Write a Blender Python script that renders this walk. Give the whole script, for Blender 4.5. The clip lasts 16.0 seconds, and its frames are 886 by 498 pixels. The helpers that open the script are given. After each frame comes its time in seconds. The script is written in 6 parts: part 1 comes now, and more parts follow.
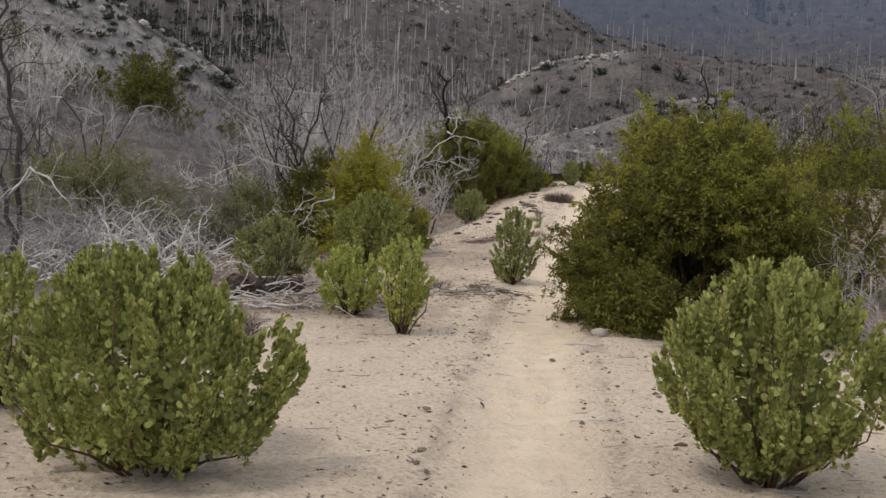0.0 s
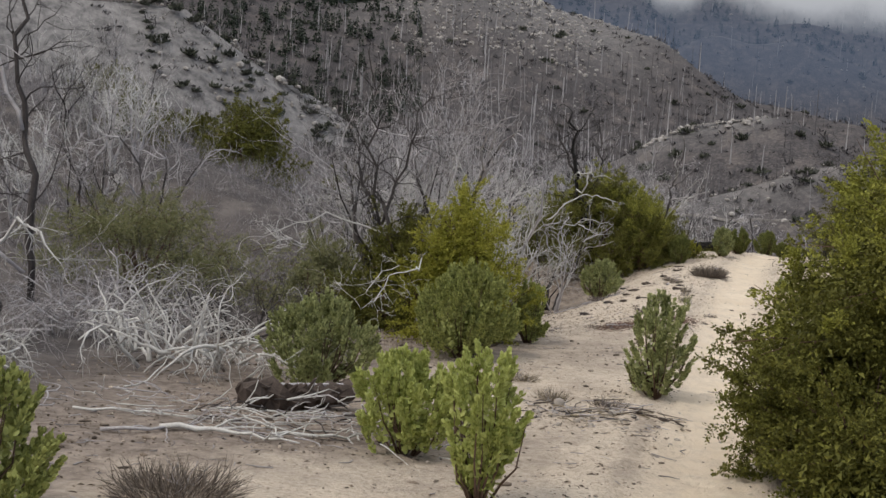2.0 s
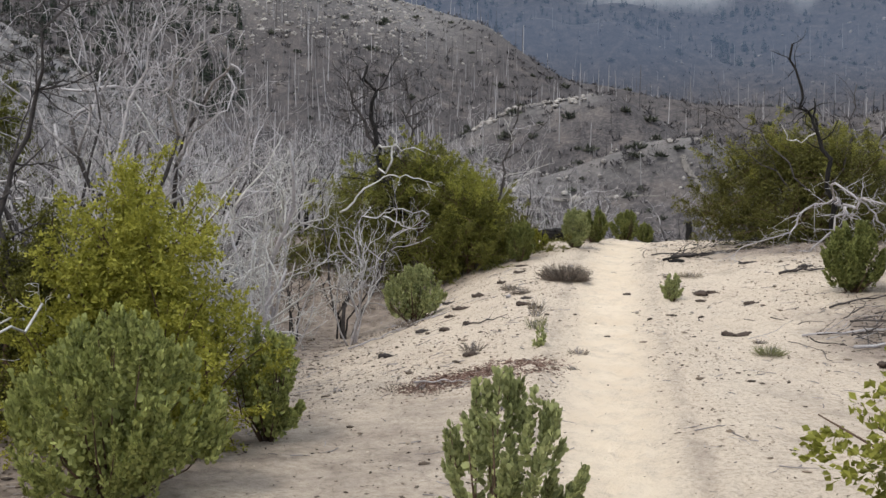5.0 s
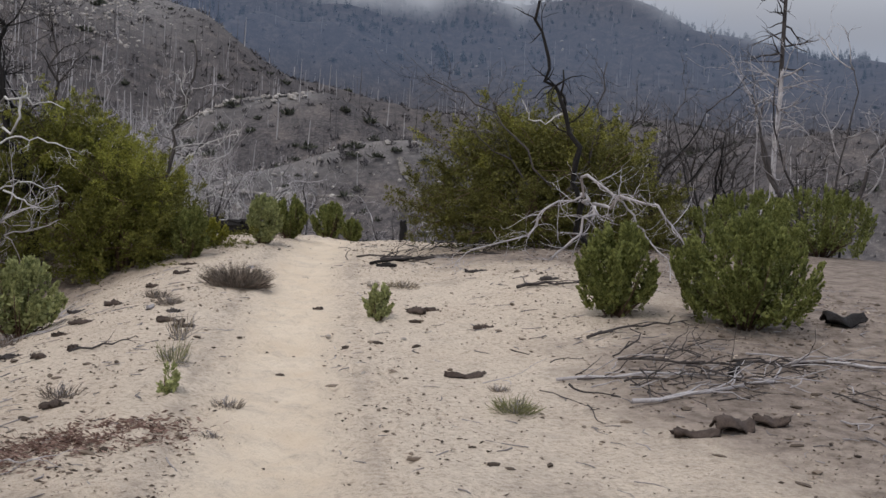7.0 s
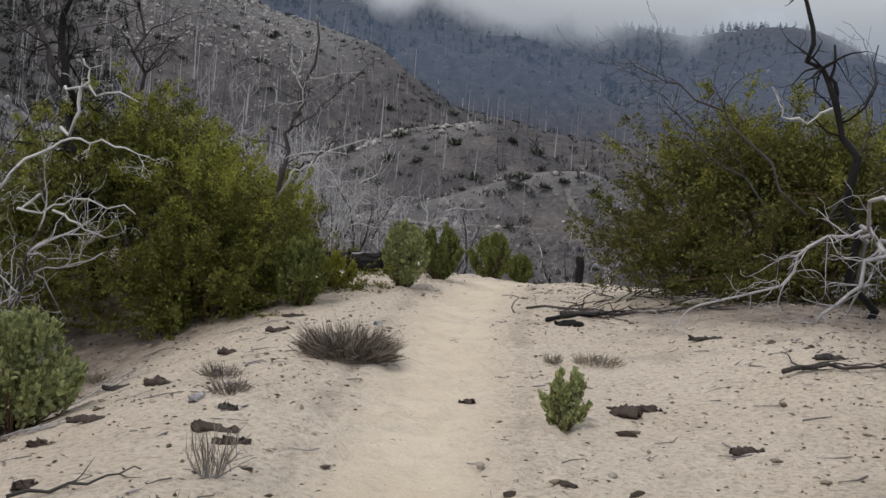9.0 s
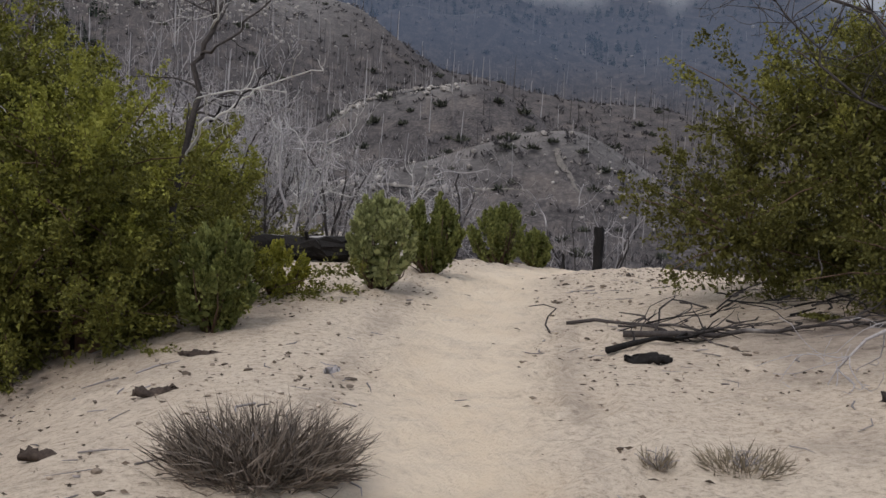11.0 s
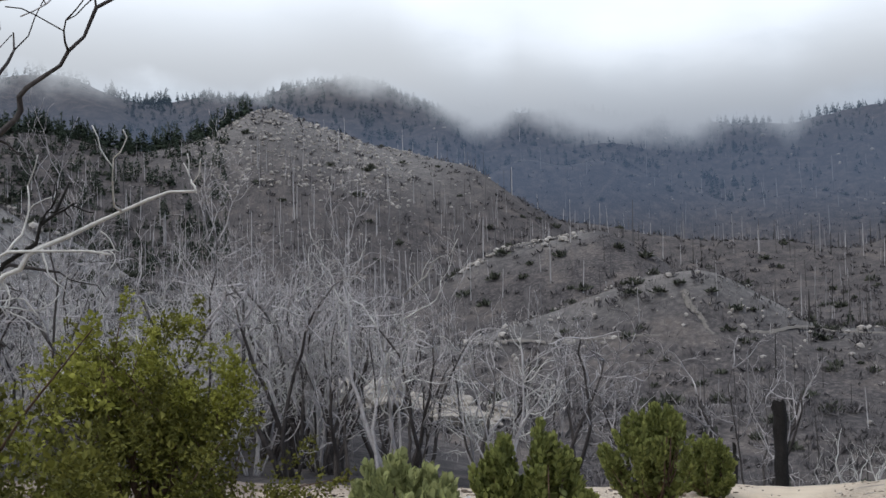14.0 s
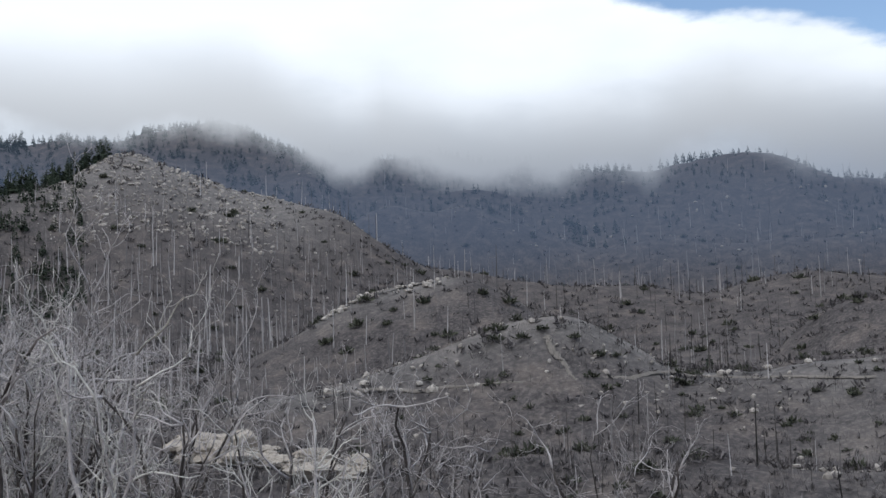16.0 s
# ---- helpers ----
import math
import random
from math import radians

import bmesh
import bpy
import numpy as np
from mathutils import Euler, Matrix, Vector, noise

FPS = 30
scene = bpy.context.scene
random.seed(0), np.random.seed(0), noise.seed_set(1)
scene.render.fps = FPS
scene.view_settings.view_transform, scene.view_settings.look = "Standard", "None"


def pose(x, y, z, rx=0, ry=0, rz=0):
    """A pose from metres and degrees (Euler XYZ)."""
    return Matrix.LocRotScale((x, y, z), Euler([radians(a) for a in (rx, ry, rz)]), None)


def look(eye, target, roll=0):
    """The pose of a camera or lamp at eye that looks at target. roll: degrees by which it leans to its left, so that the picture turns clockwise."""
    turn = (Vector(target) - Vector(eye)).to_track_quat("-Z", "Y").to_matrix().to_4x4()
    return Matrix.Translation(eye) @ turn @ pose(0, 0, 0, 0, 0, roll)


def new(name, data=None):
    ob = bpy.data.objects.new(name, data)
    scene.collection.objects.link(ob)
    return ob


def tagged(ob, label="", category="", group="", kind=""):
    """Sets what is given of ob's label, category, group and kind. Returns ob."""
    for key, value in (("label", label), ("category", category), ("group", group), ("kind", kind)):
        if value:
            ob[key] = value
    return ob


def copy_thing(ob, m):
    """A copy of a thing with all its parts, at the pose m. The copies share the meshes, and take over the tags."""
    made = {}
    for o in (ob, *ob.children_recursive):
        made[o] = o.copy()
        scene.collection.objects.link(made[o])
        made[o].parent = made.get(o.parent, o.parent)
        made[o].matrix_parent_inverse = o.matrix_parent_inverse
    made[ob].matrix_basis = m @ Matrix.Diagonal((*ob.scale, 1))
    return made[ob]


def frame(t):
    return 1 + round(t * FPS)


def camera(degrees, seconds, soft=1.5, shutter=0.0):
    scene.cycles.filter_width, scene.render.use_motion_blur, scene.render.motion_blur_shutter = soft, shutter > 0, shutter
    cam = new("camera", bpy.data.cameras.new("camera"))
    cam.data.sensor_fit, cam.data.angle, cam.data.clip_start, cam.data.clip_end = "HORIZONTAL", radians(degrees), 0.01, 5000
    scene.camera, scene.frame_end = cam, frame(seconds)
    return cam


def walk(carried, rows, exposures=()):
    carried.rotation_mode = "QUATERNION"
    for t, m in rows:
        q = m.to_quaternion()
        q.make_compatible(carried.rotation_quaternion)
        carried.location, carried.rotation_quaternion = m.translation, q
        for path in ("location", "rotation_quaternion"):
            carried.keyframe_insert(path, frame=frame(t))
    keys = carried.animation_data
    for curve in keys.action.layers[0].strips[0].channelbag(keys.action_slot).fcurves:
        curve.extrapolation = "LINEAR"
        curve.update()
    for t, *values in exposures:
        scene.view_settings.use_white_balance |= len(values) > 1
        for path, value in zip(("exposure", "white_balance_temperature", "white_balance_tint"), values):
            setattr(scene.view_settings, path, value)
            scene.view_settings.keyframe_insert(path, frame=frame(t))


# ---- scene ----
cam = camera(38.8, 16.0)

# seconds, eye, target, roll
PATH = [
    (0, (-0.175, 0.426, 1.526), (-0.420, 2.407, 1.402), 2.58),
    (0.5, (-0.214, 1.478, 1.579), (-0.606, 3.438, 1.498), 3.54),
    (1, (-0.326, 2.553, 1.575), (-0.795, 4.496, 1.528), 4.21),
    (1.5, (-0.484, 3.750, 1.576), (-0.966, 5.690, 1.515), 4.51),
    (2, (-0.614, 4.975, 1.562), (-1.071, 6.922, 1.523), 4.12),
    (2.5, (-0.729, 6.085, 1.570), (-1.135, 8.043, 1.513), 3.93),
    (3, (-0.833, 7.197, 1.611), (-1.181, 9.162, 1.480), 3.65),
    (3.5, (-0.917, 8.368, 1.593), (-1.238, 10.332, 1.391), 2.37),
    (4, (-1.011, 9.459, 1.620), (-1.319, 11.427, 1.441), 1.37),
    (4.5, (-0.967, 10.644, 1.616), (-1.315, 12.610, 1.507), -1.55),
    (5, (-1.027, 11.889, 1.685), (-1.229, 13.878, 1.642), 0.88),
    (5.2, (-0.990, 12.367, 1.691), (-1.080, 14.364, 1.685), 1.79),
    (7.3, (-0.624, 16.497, 1.594), (-0.375, 18.481, 1.561), 3.47),
    (7.5, (-0.596, 16.887, 1.624), (-0.377, 18.874, 1.588), 3.37),
    (8, (-0.532, 17.935, 1.645), (-0.402, 19.930, 1.617), 3.39),
    (8.5, (-0.479, 19.004, 1.656), (-0.451, 21.003, 1.653), 4.09),
    (9, (-0.495, 20.075, 1.672), (-0.511, 22.075, 1.676), 4.49),
    (9.2, (-0.521, 20.505, 1.682), (-0.531, 22.505, 1.677), 4.49),
    (11.3, (-0.598, 24.558, 1.865), (-0.597, 26.557, 1.811), 3.09),
    (11.5, (-0.617, 24.945, 1.906), (-0.633, 26.945, 1.881), 2.89),
    (12, (-0.588, 25.698, 2.021), (-0.663, 27.696, 2.054), 1.49),
    (12.5, (-0.532, 26.551, 2.100), (-0.696, 28.543, 2.180), 0.69),
    (13, (-0.502, 27.196, 2.096), (-0.762, 29.175, 2.218), 0.48),
    (13.5, (-0.533, 27.697, 2.146), (-0.826, 29.669, 2.301), -0.23),
    (14, (-0.459, 28.512, 2.196), (-0.654, 30.493, 2.384), -1.11),
    (14.5, (-0.305, 29.693, 2.270), (-0.457, 31.674, 2.494), -1.39),
    (15, (-0.168, 30.804, 2.363), (-0.176, 32.790, 2.602), -1.59),
    (15.5, (-0.079, 31.745, 2.436), (-0.069, 33.729, 2.691), -1.78),
    (16, (0.076, 32.586, 2.481), (0.095, 34.569, 2.737), -1.88),
]
walk(cam, [(t, look(eye, target, roll)) for t, eye, target, roll in PATH],
     exposures=((0, 0.05, 7050, 13), (1.5, 0.1, 6800, 11), (2.5, 0.14, 6850, 10), (3.5, 0.2, 7050, 11), (4.2, 0.34, 6900, 10), (5.2, 0.42, 6550, 9), (7.3, -0.05, 6500, 13), (9.2, -0.05, 6500, 9), (11.3, -0.12, 6600, 13), (12.5, 0.04, 6300, 10), (14, 0.05, 6250, 9), (16, 0.05, 6250, 9)))

# ---- sky and sun: high cloud with a few gaps, soft light from the left behind ----
SUN_UP, SUN_ROUND = radians(52), radians(215)
world = bpy.data.worlds.new("World")
scene.world = world
world.use_nodes = True


def sky_nodes():
    n, k = world.node_tree.nodes, world.node_tree.links
    n.clear()
    sky = n.new("ShaderNodeTexSky")
    sky.sky_type, sky.sun_disc, sky.sun_elevation, sky.sun_rotation = "NISHITA", False, SUN_UP, SUN_ROUND
    clear = n.new("ShaderNodeBackground")
    clear.inputs["Strength"].default_value = 0.15
    k.new(sky.outputs[0], clear.inputs["Color"])
    co = n.new("ShaderNodeTexCoord")
    sep = n.new("ShaderNodeSeparateXYZ")
    k.new(co.outputs["Generated"], sep.inputs[0])
    puff = n.new("ShaderNodeTexNoise")
    puff.inputs["Scale"].default_value, puff.inputs["Detail"].default_value, puff.inputs["Roughness"].default_value = 3.2, 8, 0.55
    stretch = n.new("ShaderNodeMapping")
    stretch.inputs["Scale"].default_value = (1, 1, 2.6)
    turned = n.new("ShaderNodeMapping")
    turned.inputs["Rotation"].default_value = (0, 0, radians(28.5))
    k.new(co.outputs["Generated"], turned.inputs[0])
    k.new(turned.outputs[0], stretch.inputs[0])
    k.new(stretch.outputs[0], puff.inputs["Vector"])
    # height in the sky, ruffled by the cloud's own shape
    ruffle = n.new("ShaderNodeMath")
    ruffle.operation = "MULTIPLY_ADD"
    ruffle.inputs[1].default_value, ruffle.inputs[2].default_value = 0.12, -0.06
    k.new(puff.outputs[0], ruffle.inputs[0])
    up = n.new("ShaderNodeMath")
    # the cloud's upper edge sinks towards the right, and clouds close again higher up
    slant = n.new("ShaderNodeMath")
    slant.operation = "MULTIPLY_ADD"
    slant.inputs[1].default_value = 0.24
    k.new(sep.outputs["X"], slant.inputs[0]), k.new(sep.outputs["Z"], slant.inputs[2])
    k.new(slant.outputs[0], up.inputs[0])
    k.new(ruffle.outputs[0], up.inputs[1])
    billow = n.new("ShaderNodeTexNoise")
    billow.inputs["Scale"].default_value, billow.inputs["Detail"].default_value, billow.inputs["Roughness"].default_value = 6.5, 7, 0.52
    k.new(stretch.outputs[0], billow.inputs["Vector"])
    curl = n.new("ShaderNodeMath")
    curl.operation = "MULTIPLY_ADD"
    curl.inputs[1].default_value, curl.inputs[2].default_value = 0.17, -0.085
    k.new(billow.outputs[0], curl.inputs[0])
    height = n.new("ShaderNodeMath")
    k.new(sep.outputs["Z"], height.inputs[0])
    k.new(curl.outputs[0], height.inputs[1])
    tone = n.new("ShaderNodeValToRGB")
    e = tone.color_ramp.elements
    e[0].position, e[0].color = 0.13, (0.556, 0.595, 0.662, 1)
    e[1].position, e[1].color = 0.2, (0.643, 0.690, 0.756, 1)
    for p, c in ((0.25, (0.877, 0.925, 0.994, 1)), (0.31, (0.994, 1.040, 1.107, 1)), (0.6, (0.829, 0.880, 0.963, 1))):
        x = e.new(p)
        x.color = c
    k.new(height.outputs[0], tone.inputs[0])
    cloud = n.new("ShaderNodeBackground")
    cloud.inputs["Strength"].default_value = 1.0
    k.new(tone.outputs[0], cloud.inputs["Color"])
    gap = n.new("ShaderNodeMapRange")
    gap.interpolation_type = "SMOOTHSTEP"
    gap.inputs[1].default_value, gap.inputs[2].default_value = 0.35, 0.362
    gap.inputs[3].default_value, gap.inputs[4].default_value = 0.0, 1.0
    k.new(up.outputs[0], gap.inputs[0])
    hole = n.new("ShaderNodeTexNoise")
    hole.inputs["Scale"].default_value, hole.inputs["Detail"].default_value = 2.1, 5
    k.new(turned.outputs[0], hole.inputs["Vector"])
    closing = n.new("ShaderNodeMath")
    closing.operation = "MULTIPLY_ADD"
    closing.inputs[1].default_value = 0.25
    k.new(hole.outputs[0], closing.inputs[0]), k.new(sep.outputs["Z"], closing.inputs[2])
    cut = n.new("ShaderNodeMapRange")
    cut.inputs[1].default_value, cut.inputs[2].default_value = 0.62, 0.5
    k.new(closing.outputs[0], cut.inputs[0])
    both = n.new("ShaderNodeMath")
    both.operation = "MULTIPLY"
    k.new(gap.outputs[0], both.inputs[0])
    k.new(cut.outputs[0], both.inputs[1])
    mix = n.new("ShaderNodeMixShader")
    k.new(both.outputs[0], mix.inputs[0])
    k.new(cloud.outputs[0], mix.inputs[1])
    k.new(clear.outputs[0], mix.inputs[2])
    out = n.new("ShaderNodeOutputWorld")
    k.new(mix.outputs[0], out.inputs[0])


sky_nodes()
sun = new("sun", bpy.data.lights.new("sun", "SUN"))
sun.data.energy, sun.data.angle, sun.data.color = 1.4, radians(14), (1.0, 0.95, 0.87)
sun.matrix_world = Matrix.Rotation(-SUN_ROUND, 4, "Z") @ Matrix.Rotation(SUN_UP - radians(90), 4, "X")


# ---- materials ----
def surface(name, dark, light, scale=6.0, rough=0.85, bump=0.3, fine=60.0, spots=None, spot_scale=2.0, spot_at=(0.55, 0.68), island=0.0, through_light=0.0, stretch=(1, 1, 1), bump_far=0.01):
    """Two colours mixed by noise at two scales, a third in spots, relief; island: how far single pieces differ."""
    m = bpy.data.materials.new(name)
    m.use_nodes = True
    n, k = m.node_tree.nodes, m.node_tree.links
    b = n["Principled BSDF"]
    b.inputs["Roughness"].default_value = rough
    b.inputs["Specular IOR Level"].default_value = 0.25
    co = n.new("ShaderNodeTexCoord")
    mp = n.new("ShaderNodeMapping")
    mp.inputs["Scale"].default_value = stretch
    k.new(co.outputs["Object"], mp.inputs[0])

    def field(s, detail=6.0):
        t = n.new("ShaderNodeTexNoise")
        t.inputs["Scale"].default_value, t.inputs["Detail"].default_value, t.inputs["Roughness"].default_value = s, detail, 0.62
        k.new(mp.outputs[0], t.inputs["Vector"])
        return t.outputs[0]

    coarse, grain = field(scale), field(fine, 3.0)
    mixed = n.new("ShaderNodeMix")
    mixed.inputs[0].default_value = 0.45
    k.new(coarse, mixed.inputs[2])
    k.new(grain, mixed.inputs[3])
    value = mixed.outputs[0]
    if island:
        g = n.new("ShaderNodeNewGeometry")
        far = n.new("ShaderNodeMix")
        far.inputs[0].default_value = island
        k.new(value, far.inputs[2])
        k.new(g.outputs["Random Per Island"], far.inputs[3])
        value = far.outputs[0]
    ramp = n.new("ShaderNodeValToRGB")
    e = ramp.color_ramp.elements
    e[0].position, e[0].color = 0.3 if not island else 0.12, (*dark, 1)
    e[1].position, e[1].color = 0.7 if not island else 0.9, (*light, 1)
    k.new(value, ramp.inputs[0])
    colour = ramp.outputs[0]
    if spots:
        sp = n.new("ShaderNodeMapRange")
        sp.inputs[1].default_value, sp.inputs[2].default_value = spot_at
        k.new(field(spot_scale), sp.inputs[0])
        over = n.new("ShaderNodeMix")
        over.data_type = "RGBA"
        k.new(sp.outputs[0], over.inputs[0])
        k.new(colour, over.inputs[6])
        over.inputs[7].default_value = (*spots, 1)
        colour = over.outputs[2]
    k.new(colour, b.inputs["Base Color"])
    if bump:
        bp = n.new("ShaderNodeBump")
        bp.inputs["Strength"].default_value, bp.inputs["Distance"].default_value = bump, bump_far
        k.new(mixed.outputs[0], bp.inputs["Height"])
        k.new(bp.outputs[0], b.inputs["Normal"])
    if through_light:
        tr = n.new("ShaderNodeBsdfTranslucent")
        k.new(colour, tr.inputs["Color"])
        ms = n.new("ShaderNodeMixShader")
        ms.inputs[0].default_value = through_light
        k.new(b.outputs[0], ms.inputs[1])
        k.new(tr.outputs[0], ms.inputs[2])
        k.new(ms.outputs[0], n["Material Output"].inputs[0])
    return m


M_SHRUB = surface("shrub_leaf", (0.12, 0.135, 0.038), (0.51, 0.535, 0.19), 3.0, 0.6, 0.0, 20.0, island=0.6, through_light=0.3)
M_FRESH = surface("fresh_leaf", (0.235, 0.265, 0.06), (0.62, 0.655, 0.245), 3.0, 0.6, 0.0, 20.0, island=0.6, through_light=0.34)
M_GREYLEAF = surface("grey_leaf", (0.135, 0.15, 0.062), (0.48, 0.5, 0.225), 3.0, 0.7, 0.0, 20.0, island=0.6, through_light=0.28)
M_DEEP = surface("deep_green_leaf", (0.065, 0.078, 0.022), (0.3, 0.32, 0.1), 3.0, 0.6, 0.0, 20.0, island=0.6, through_light=0.26)
# crown shade put into the dark oak leaf, light from above into the tips
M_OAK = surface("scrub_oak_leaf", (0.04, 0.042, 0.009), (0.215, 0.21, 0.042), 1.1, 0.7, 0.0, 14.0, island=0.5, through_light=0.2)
M_TIPS = surface("lit_oak_leaf", (0.11, 0.116, 0.016), (0.38, 0.378, 0.078), 1.1, 0.65, 0.0, 14.0, island=0.55, through_light=0.3)
M_BROWNTIPS = surface("lit_brown_leaf", (0.1, 0.104, 0.02), (0.33, 0.315, 0.075), 1.1, 0.7, 0.0, 14.0, island=0.55, through_light=0.25)
M_GOLD = surface("golden_leaf", (0.15, 0.155, 0.018), (0.48, 0.455, 0.085), 1.1, 0.65, 0.0, 14.0, island=0.5, through_light=0.3)
M_BROWNOAK = surface("brown_oak_leaf", (0.042, 0.043, 0.011), (0.185, 0.175, 0.042), 1.1, 0.7, 0.0, 14.0, island=0.5, through_light=0.22)
M_DULL = surface("dull_leaf", (0.1, 0.105, 0.045), (0.28, 0.275, 0.135), 0.9, 0.75, 0.0, 14.0, island=0.5, through_light=0.2)
M_STEM = surface("stem_bark", (0.05, 0.03, 0.02), (0.16, 0.1, 0.07), 20, 0.85, 0.4, 120)
M_GREYWOOD = surface("weathered_wood", (0.22, 0.203, 0.206), (0.55, 0.52, 0.525), 5.0, 0.85, 0.5, 60, spots=(0.06, 0.052, 0.05), spot_scale=1.6, spot_at=(0.6, 0.68))
M_PALEWOOD = surface("bleached_wood", (0.36, 0.345, 0.33), (0.68, 0.66, 0.63), 6.0, 0.8, 0.5, 60, spots=(0.12, 0.1, 0.09), spot_scale=3.0, spot_at=(0.62, 0.7))
M_CHAR = surface("charred_wood", (0.004, 0.0035, 0.0035), (0.02, 0.017, 0.016), 9.0, 0.8, 0.9, 50, spots=(0.07, 0.06, 0.055), spot_scale=6.0, spot_at=(0.68, 0.78), bump_far=0.02)
M_SMOKED = surface("smoked_wood", (0.02, 0.017, 0.017), (0.09, 0.078, 0.075), 6.0, 0.85, 0.6, 60, spots=(0.26, 0.24, 0.23), spot_scale=2.2, spot_at=(0.64, 0.74))
M_TWIG = surface("twig_grey", (0.1, 0.09, 0.092), (0.4, 0.37, 0.37), 10, 0.9, 0.2, 80, island=0.6)
M_TUFT = surface("dead_tuft", (0.06, 0.048, 0.038), (0.25, 0.205, 0.17), 8, 0.9, 0.0, 60, island=0.7)
M_VALLEY = surface("valley_twigs", (0.05, 0.045, 0.047), (0.23, 0.212, 0.213), 0.5, 0.9, 0.0, 6, island=0.85)
M_DRY = surface("dry_grass", (0.11, 0.09, 0.065), (0.3, 0.25, 0.18), 8, 0.9, 0.0, 60, island=0.7)
M_BARK = surface("dark_bark", (0.03, 0.022, 0.018), (0.11, 0.083, 0.07), 14, 0.9, 0.6, 90)
M_STONE = surface("pale_stone", (0.23, 0.2, 0.175), (0.45, 0.41, 0.365), 7, 0.9, 0.5, 70, spots=(0.16, 0.135, 0.12), spot_scale=5.0)
M_PEBBLE = surface("pebbles", (0.2, 0.16, 0.13), (0.56, 0.47, 0.38), 20, 0.9, 0.2, 90, island=0.7)
M_LITTER = surface("leaf_litter", (0.05, 0.038, 0.03), (0.24, 0.19, 0.15), 20, 0.95, 0.0, 90, island=0.8)
M_REDLITTER = surface("reddish_litter", (0.1, 0.058, 0.045), (0.3, 0.2, 0.165), 20, 0.95, 0.0, 90, island=0.8)
M_ROCK = surface("hill_rock", (0.2, 0.18, 0.165), (0.46, 0.43, 0.4), 0.8, 0.9, 0.4, 6, island=0.5)
M_SNAG = surface("hill_snag", (0.08, 0.075, 0.08), (0.47, 0.448, 0.45), 0.5, 0.9, 0.0, 6, island=0.85)
M_SNAGDARK = surface("hill_snag_charred", (0.02, 0.018, 0.018), (0.09, 0.08, 0.078), 0.5, 0.9, 0.0, 6, island=0.8)
M_SCRUB = surface("hill_scrub", (0.03, 0.028, 0.03), (0.15, 0.138, 0.142), 0.3, 0.95, 0.0, 3, island=0.8)
M_HILLGREEN = surface("hill_green", (0.03, 0.034, 0.025), (0.1, 0.105, 0.08), 0.3, 0.9, 0.0, 3, island=0.8)
M_PINE = surface("pine_needles", (0.012, 0.02, 0.014), (0.045, 0.06, 0.04), 0.5, 0.9, 0.0, 3, island=0.7)

M_TRACK = surface("pale_track", (0.1, 0.092, 0.085), (0.22, 0.2, 0.185), 0.6, 0.95, 0.0, 4)


